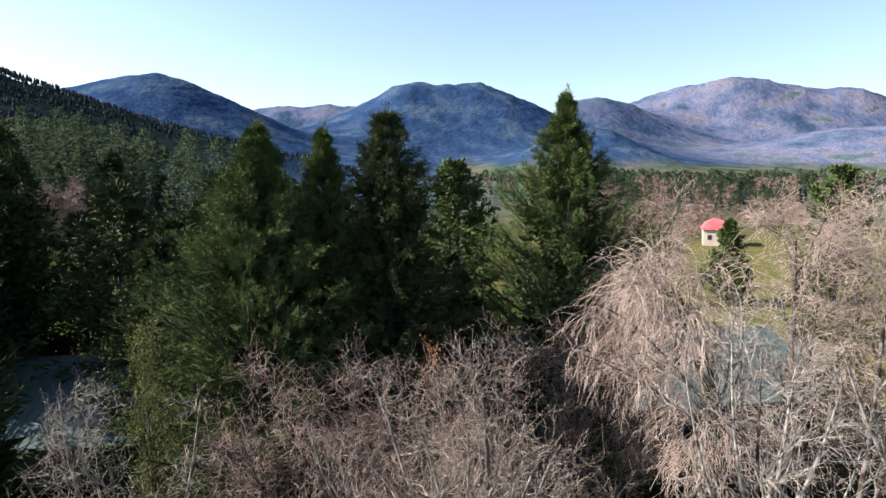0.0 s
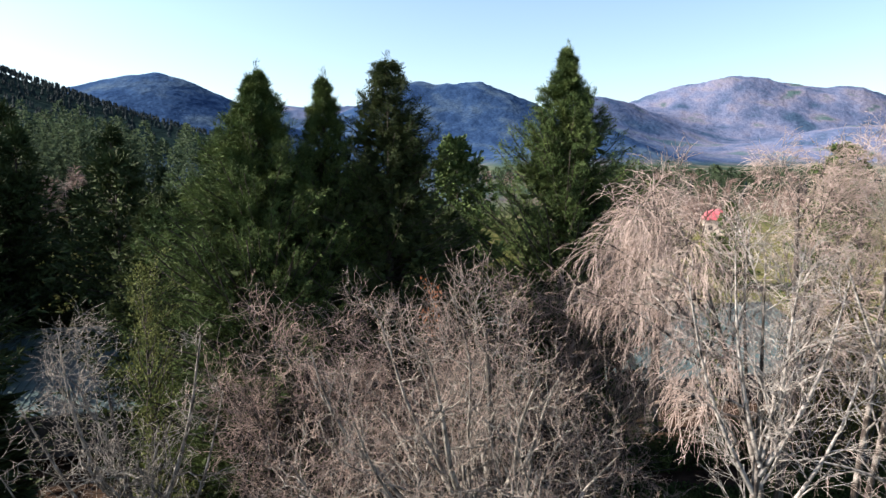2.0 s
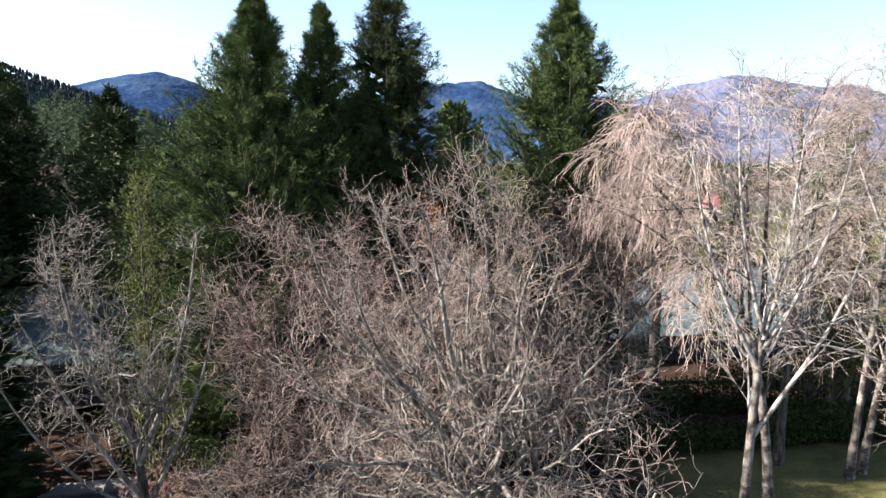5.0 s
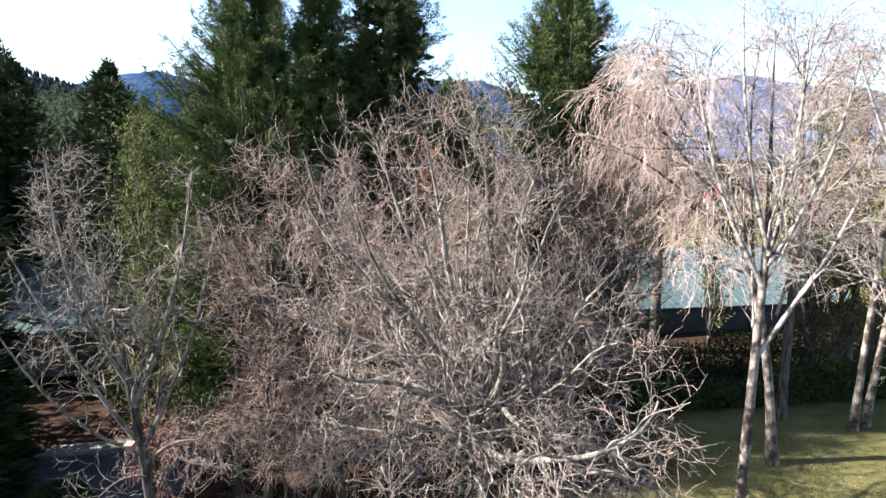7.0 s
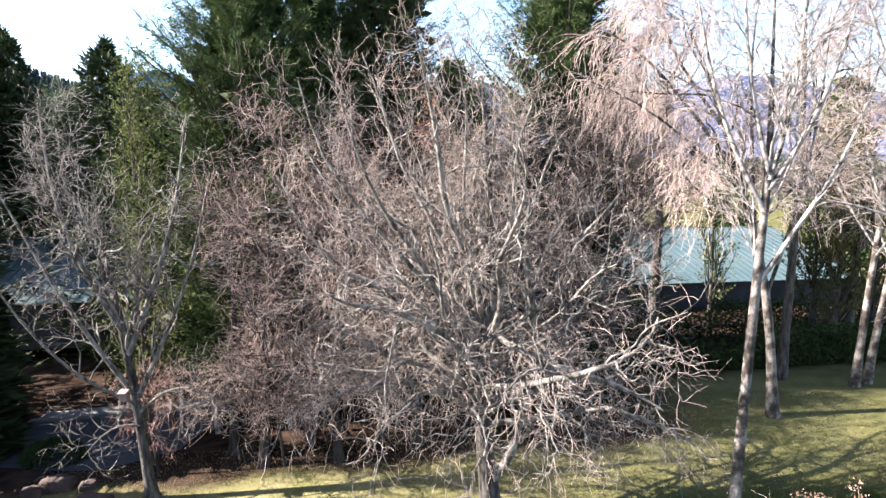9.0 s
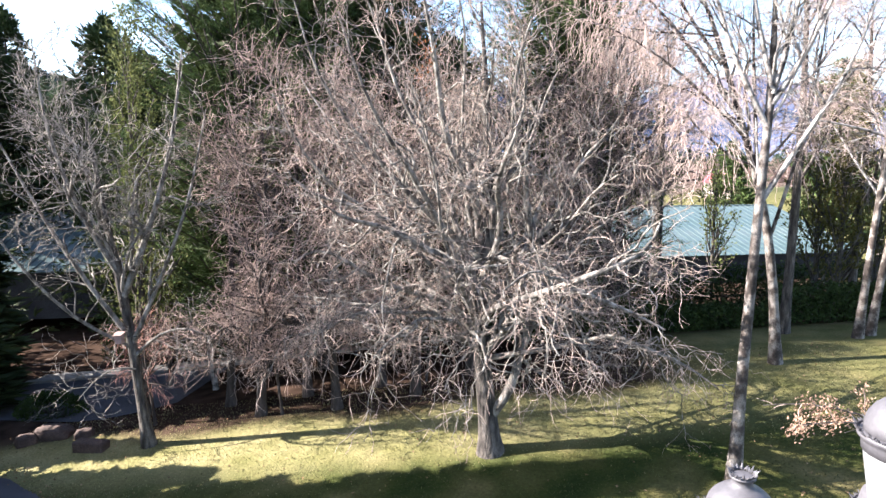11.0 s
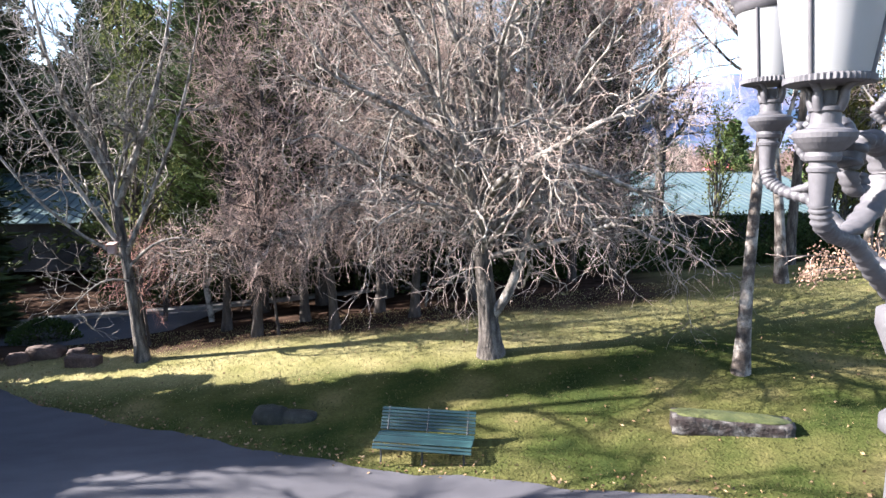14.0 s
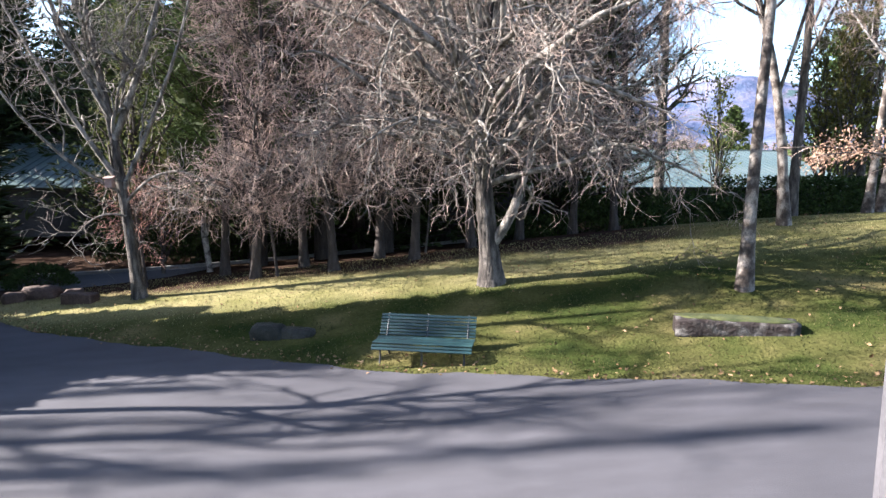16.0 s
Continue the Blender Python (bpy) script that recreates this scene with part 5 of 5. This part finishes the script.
def cast_band(name, spine, radii, way, parent, lateral, lump, pitch):
    """A cast scroll in the upright plane along way: an oval bar, widened sideways, with beaded relief."""
    c, s = way
    n, m = 72, 10
    P, R = polyline([(q * c, q * s, zz) for q, zz in spine], radii, n)
    R = R * (1 + lump * np.sin(np.arange(n) * pitch))[None]
    R[0, 0] *= 0.1
    R[0, -1] *= 0.1
    v, f = tubes(P, R, m)
    v = v.reshape(n, m, 3)
    off = v - P[0][:, None]
    side = np.array([-s, c, 0.0])
    off = off + (lateral - 1) * (off @ side)[..., None] * side
    return child(name, raw_mesh(name, (P[0][:, None] + off).reshape(-1, 3), f, MAT_IRON), parent)


def street_lamp():
    cx, cy = 2.0, 2.46
    z0 = ground_at(cx, cy)
    ob = thing("street_lamp", (cx, cy, z0), "ornate grey cast-iron lamp post with opal glass lanterns", "street lamp")
    top = 4.95 - z0
    bm = bmesh.new()
    lathe(bm, [(0.34, 0.0), (0.34, 0.12), (0.28, 0.16), (0.26, 0.55), (0.30, 0.6), (0.30, 0.68), (0.2, 0.76), (0.16, 0.9)], 16)
    part("base", bm, MAT_IRON, ob, smooth=False)
    bm = bmesh.new()
    lathe(bm, [(0.125, 0.88), (0.118, 2.2), (0.112, 3.4), (0.108, top - 0.85)], 32, flute=0.10)
    part("shaft", bm, MAT_IRON, ob, "fluted grey iron shaft")
    bm = bmesh.new()
    lathe(bm, [(0.11, top - 0.88), (0.15, top - 0.85), (0.15, top - 0.8), (0.12, top - 0.77), (0.14, top - 0.55), (0.19, top - 0.42), (0.19, top - 0.36), (0.11, top - 0.32), (0.09, top + 0.2), (0.07, top + 0.34), (0.12, top + 0.42), (0.12, top + 0.48), (0.07, top + 0.54), (0.06, top + 0.74), (0.09, top + 0.78), (0.05, top + 0.84)], 24)
    part("capital", bm, MAT_IRON, ob, smooth=True)
    for az, r, dz in ((126, 0.69, 0.0), (207, 0.77, -0.12), (279, 0.72, 0.0), (351, 0.72, 0.0), (55, 0.72, 0.0)):
        a = radians(az)
        base_z = 5.22 - z0 + dz
        c, s = math.cos(a), math.sin(a)
        # rope-like strut down to the shaft
        spine = [(0.08, base_z - 0.50), (0.22, base_z - 0.46), (r - 0.34, base_z - 0.32), (r - 0.20, base_z - 0.20), (r - 0.08, base_z - 0.17), (r - 0.02, base_z - 0.13), (r, base_z - 0.06)]
        arm = cast_band("arm", spine, [0.036, 0.034, 0.030, 0.028, 0.027, 0.030, 0.032], (c, s), ob, 1.15, 0.11, 1.9)
        # leafy scroll rising from the strut and curling back to the stem
        scroll = [(r - 0.10, base_z - 0.17), (r - 0.20, base_z - 0.15), (r - 0.31, base_z - 0.07), (r - 0.35, base_z + 0.03), (r - 0.32, base_z + 0.12), (r - 0.23, base_z + 0.15),
                  (r - 0.16, base_z + 0.11), (r - 0.14, base_z + 0.03), (r - 0.18, base_z - 0.03), (r - 0.23, base_z - 0.01), (r - 0.22, base_z + 0.04)]
        cast_band("scroll", scroll, [0.012, 0.026, 0.030, 0.031, 0.030, 0.028, 0.025, 0.022, 0.019, 0.017, 0.010], (c, s), arm, 1.6, 0.10, 2.2)
        scroll = [(r - 0.30, base_z - 0.10), (r - 0.40, base_z - 0.02), (0.22, base_z + 0.05), (0.12, base_z + 0.16), (0.20, base_z + 0.22), (0.26, base_z + 0.16), (0.22, base_z + 0.11)]
        cast_band("scroll", scroll, [0.012, 0.028, 0.034, 0.034, 0.030, 0.024, 0.010], (c, s), arm, 1.6, 0.10, 2.2)
        # acanthus lobes along the scroll
        for k in range(7):
            th = 0.35 + k * 0.42
            bm = bmesh.new()
            g = bmesh.ops.create_icosphere(bm, subdivisions=2, radius=1.0)
            m = pose((r - 0.235 + 0.115 * math.cos(th)) * c, (r - 0.235 + 0.115 * math.cos(th)) * s, base_z + 0.03 + 0.125 * math.sin(th), 0, 0, az) @ Matrix.Rotation(-th, 4, "Y") @ Matrix.Diagonal((0.030, 0.050, 0.017, 1))
            for v in g["verts"]:
                v.co = m @ (v.co * (1 + 0.18 * math.sin(9 * v.co.y)))
            part("leaf", bm, MAT_IRON, arm, smooth=True)
        ln = new("lantern")
        ln.parent = ob
        lantern(ln, (r * c, r * s, base_z))
    ln = new("lantern")
    ln.parent = ob
    lantern(ln, (0, 0, 5.88 - z0))


street_lamp()


# ---- lawn cover ----
def lawn_cover():
    rng = np.random.default_rng(121)
    n = 60000
    x = rng.uniform(-13, 14, n * 2)
    y = rng.uniform(8, 20.5, n * 2)
    e = road_edge(x)
    keep = (y > e - 0.05) & (np.abs(x) < 0.8 * y + 1) & (rng.random(n * 2) < np.where(y - e < 0.6, 1.0, 0.5))
    x, y = x[keep][:n], y[keep][:n]
    at = np.stack([x, y, land_height(x, y) - 0.01], 1)
    up = np.tile([0, 0, 0.55], (len(x), 1)) + rng.normal(size=(len(x), 3)) * 0.6
    dry = (y > 15.0 + rng.normal(size=len(x)) * 0.5) & (rng.random(len(x)) > 0.12 + 0.5 * step(x, 2, 8))
    for sel, mat, label in ((~dry, MAT_BLADE, "short green and straw-coloured winter grass"), (dry, MAT_STRAW_BLADE, "short dry straw-coloured winter grass")):
        ob = new("grass", raw_mesh("grass", *leaves(at[sel], up[sel], 0.058, 0.022, rng), mat, False))
        tagged(ob, label, "grass", kind="stuff")
    n = 1200
    x, y = rng.uniform(-12, 13, n), rng.uniform(8, 20.5, n)
    near_edge = rng.random(n) < 0.35
    y = np.where(near_edge, road_edge(x) + np.abs(rng.normal(size=n)) * 0.35, y)
    keep = y > road_edge(x) - 0.25
    x, y = x[keep], y[keep]
    at = np.stack([x, y, land_height(x, y) + 0.035], 1)
    flat = rng.normal(size=(len(x), 3)) * np.array([1, 1, 0.15])
    ob = new("leaf_litter", raw_mesh("leaf_litter", *leaves(at, flat, 0.075, 0.05, rng), MAT_LITTER, False))
    tagged(ob, "scattered dry tan leaves on the grass", "leaves", kind="stuff")


lawn_cover()


# ---- far woods ----
def far_woods():
    """Small far trees: uneven cones of three stacked skirts, all in one."""
    rng = np.random.default_rng(131)
    pts = []

    def scatter(n, cx, cy, sx, sy, h):
        x, y = rng.normal(cx, sx, n), rng.normal(cy, sy, n)
        pts.append(np.stack([x, y, rng.uniform(h * 0.6, h * 1.15, n)], 1))

    scatter(4500, -390, 440, 130, 130, 4.2)
    scatter(200, 260, 420, 110, 50, 7)
    scatter(120, 150, 300, 60, 30, 7)
    scatter(500, 400, 640, 170, 60, 6)
    scatter(500, 120, 820, 180, 60, 6)
    p = np.concatenate(pts)
    keep = (p[:, 1] > 110) & (np.abs(p[:, 0]) < p[:, 1] * 1.3)
    p = p[keep]
    z = land_height(p[:, 0], p[:, 1])
    m = 6
    V, F, off = [], [], 0
    a = np.arange(m) * 2 * np.pi / m
    for lo, hi, wid in ((0.0, 0.62, 0.27), (0.35, 0.85, 0.21), (0.62, 1.0, 0.14)):
        n = len(p)
        w = p[:, 2] * wid * rng.uniform(0.8, 1.2, n)
        jit = rng.uniform(0.7, 1.3, (n, m))
        ring = np.stack([p[:, :1] + w[:, None] * jit * np.cos(a), p[:, 1:2] + w[:, None] * jit * np.sin(a), (z + p[:, 2] * lo)[:, None] + p[:, 2:3] * rng.uniform(-0.04, 0.04, (n, m))], -1)
        top = np.stack([p[:, 0] + rng.normal(size=n) * 0.2, p[:, 1], z + p[:, 2] * hi], -1)[:, None]
        v = np.concatenate([ring, top], 1)
        idx = off + np.arange(n)[:, None] * (m + 1)
        f = np.stack([idx + np.arange(m), idx + (np.arange(m) + 1) % m, np.broadcast_to(idx + m, (n, m))], -1)
        V.append(v.reshape(-1, 3))
        F.append(f.reshape(-1, 3))
        off += n * (m + 1)
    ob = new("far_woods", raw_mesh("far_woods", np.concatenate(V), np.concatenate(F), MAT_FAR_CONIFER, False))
    tagged(ob, "distant dark conifer woods on the slopes", "woods", kind="stuff")


far_woods()


def leafy_woods(name, spots, mat, label, seed, height, per=150, leaf=1.0, ratio=0.55):
    """Woods in the middle distance: each tree a tapering, uneven cloud of leaf clumps."""
    rng = np.random.default_rng(seed)
    at, out = [], []
    for n, cx, cy, sx, sy in spots:
        x, y = rng.normal(cx, sx, n), rng.normal(cy, sy, n)
        keep = (y > 90) & (np.abs(x) < y * 1.2)
        x, y = x[keep], y[keep]
        z = land_height(x, y)
        h = height * rng.uniform(0.6, 1.2, len(x))
        t = rng.uniform(0.08, 1.0, (len(x), per)) ** 0.8
        r = h[:, None] * 0.20 * (1 - t) ** 0.6 * rng.uniform(0.3, 1.15, t.shape)
        az = rng.uniform(0, 2 * np.pi, t.shape)
        p = np.stack([x[:, None] + r * np.cos(az), y[:, None] + r * np.sin(az), z[:, None] + t * h[:, None]], -1)
        d = np.stack([np.cos(az), np.sin(az), np.full_like(az, 0.3)], -1)
        at.append(p.reshape(-1, 3))
        out.append(d.reshape(-1, 3))
    at, out = np.concatenate(at), np.concatenate(out)
    ob = new(name, raw_mesh(name, *leaves(at, out, leaf, leaf * ratio, rng), mat, False))
    tagged(ob, label, "woods", kind="stuff")


MAT_MID_WOODS = material("mid_woods_foliage", [(0.3, (0.032, 0.050, 0.030)), (0.7, (0.068, 0.090, 0.050))], scale=0.05, translucent=0.35, island=0.12, rough=0.8)
MAT_BARE_WOODS = material("bare_woods_twigs", [(0.3, (0.13, 0.085, 0.075)), (0.7, (0.22, 0.16, 0.14))], scale=0.05, island=0.3, rough=0.9)
leafy_woods("pine_woods", ((55, -100, 168, 18, 13), (40, -70, 142, 14, 9), (18, -40, 135, 11, 8)), MAT_MID_WOODS, "grey-green pines on the rising slope", 151, 19, per=420, leaf=0.95, ratio=0.5)
leafy_woods("bare_copse", ((60, -82, 122, 10, 6),), MAT_BARE_WOODS, "pinkish leafless copse at the wood's edge", 152, 10, per=260, leaf=1.6, ratio=0.07)
leafy_woods("bare_thicket", ((55, 46, 152, 15, 8), (45, 85, 168, 16, 9)), MAT_BARE_WOODS, "brown leafless thickets behind the meadow", 154, 7, per=200, leaf=1.3, ratio=0.09)
leafy_woods("valley_woods", ((26, 95, 220, 22, 12), (30, 150, 260, 30, 15), (22, 60, 270, 25, 12)), MAT_MID_WOODS, "dark green trees in the valley meadows", 153, 10, per=320, leaf=0.7)

leafy_woods("valley_copse", ((50, 190, 420, 60, 30), (36, 110, 330, 40, 18), (60, 330, 560, 90, 40), (70, 190, 720, 140, 60)), MAT_MID_WOODS, "grey-green copses across the valley floor", 155, 13, per=170, leaf=1.7)
leafy_woods("bare_hedgerow", ((50, 150, 360, 70, 25), (50, 260, 470, 90, 30), (40, 80, 240, 30, 14)), MAT_BARE_WOODS, "brown leafless hedgerows across the valley floor", 156, 10, per=170, leaf=1.8, ratio=0.12)

# leafless trees in the meadow
for i, (x, y, s) in enumerate(((11.9, 35.0, 1.55), (36.0, 100.0, 0.8), (26.0, 95.0, 0.9), (20.5, 66.0, 0.85), (24.5, 78.0, 0.85), (33.0, 88.0, 0.7), (-62.0, 118.0, 1.0), (-72.0, 122.0, 0.9))):
    bare_tree("meadow_tree", (x, y),
              [((0, 0, 0), 0.2 * s), ((0.1, 0, 3.0 * s), 0.16 * s), ((0.1, 0, 6 * s), 0.11 * s), ((0, 0, 9 * s), 0.04)],
              [L(12, (0.3, 1.0), (25, 55), (1.9 * s, 3 * s), 6, rise=0.08), L(8, (0.2, 1), (30, 60), (1.2, 2.4), 5, rmin=0.022), L(5 if s > 1.2 else 4, (0.2, 1), (30, 60), (0.6, 1.4), 4, rmin=0.016 if y < 60 else 0.028)],
              (MAT_BARK, MAT_TWIG_PALE), "leafless round-crowned pale tree beyond the lawn", 141 + i, "meadow trees", limb_parts=False)
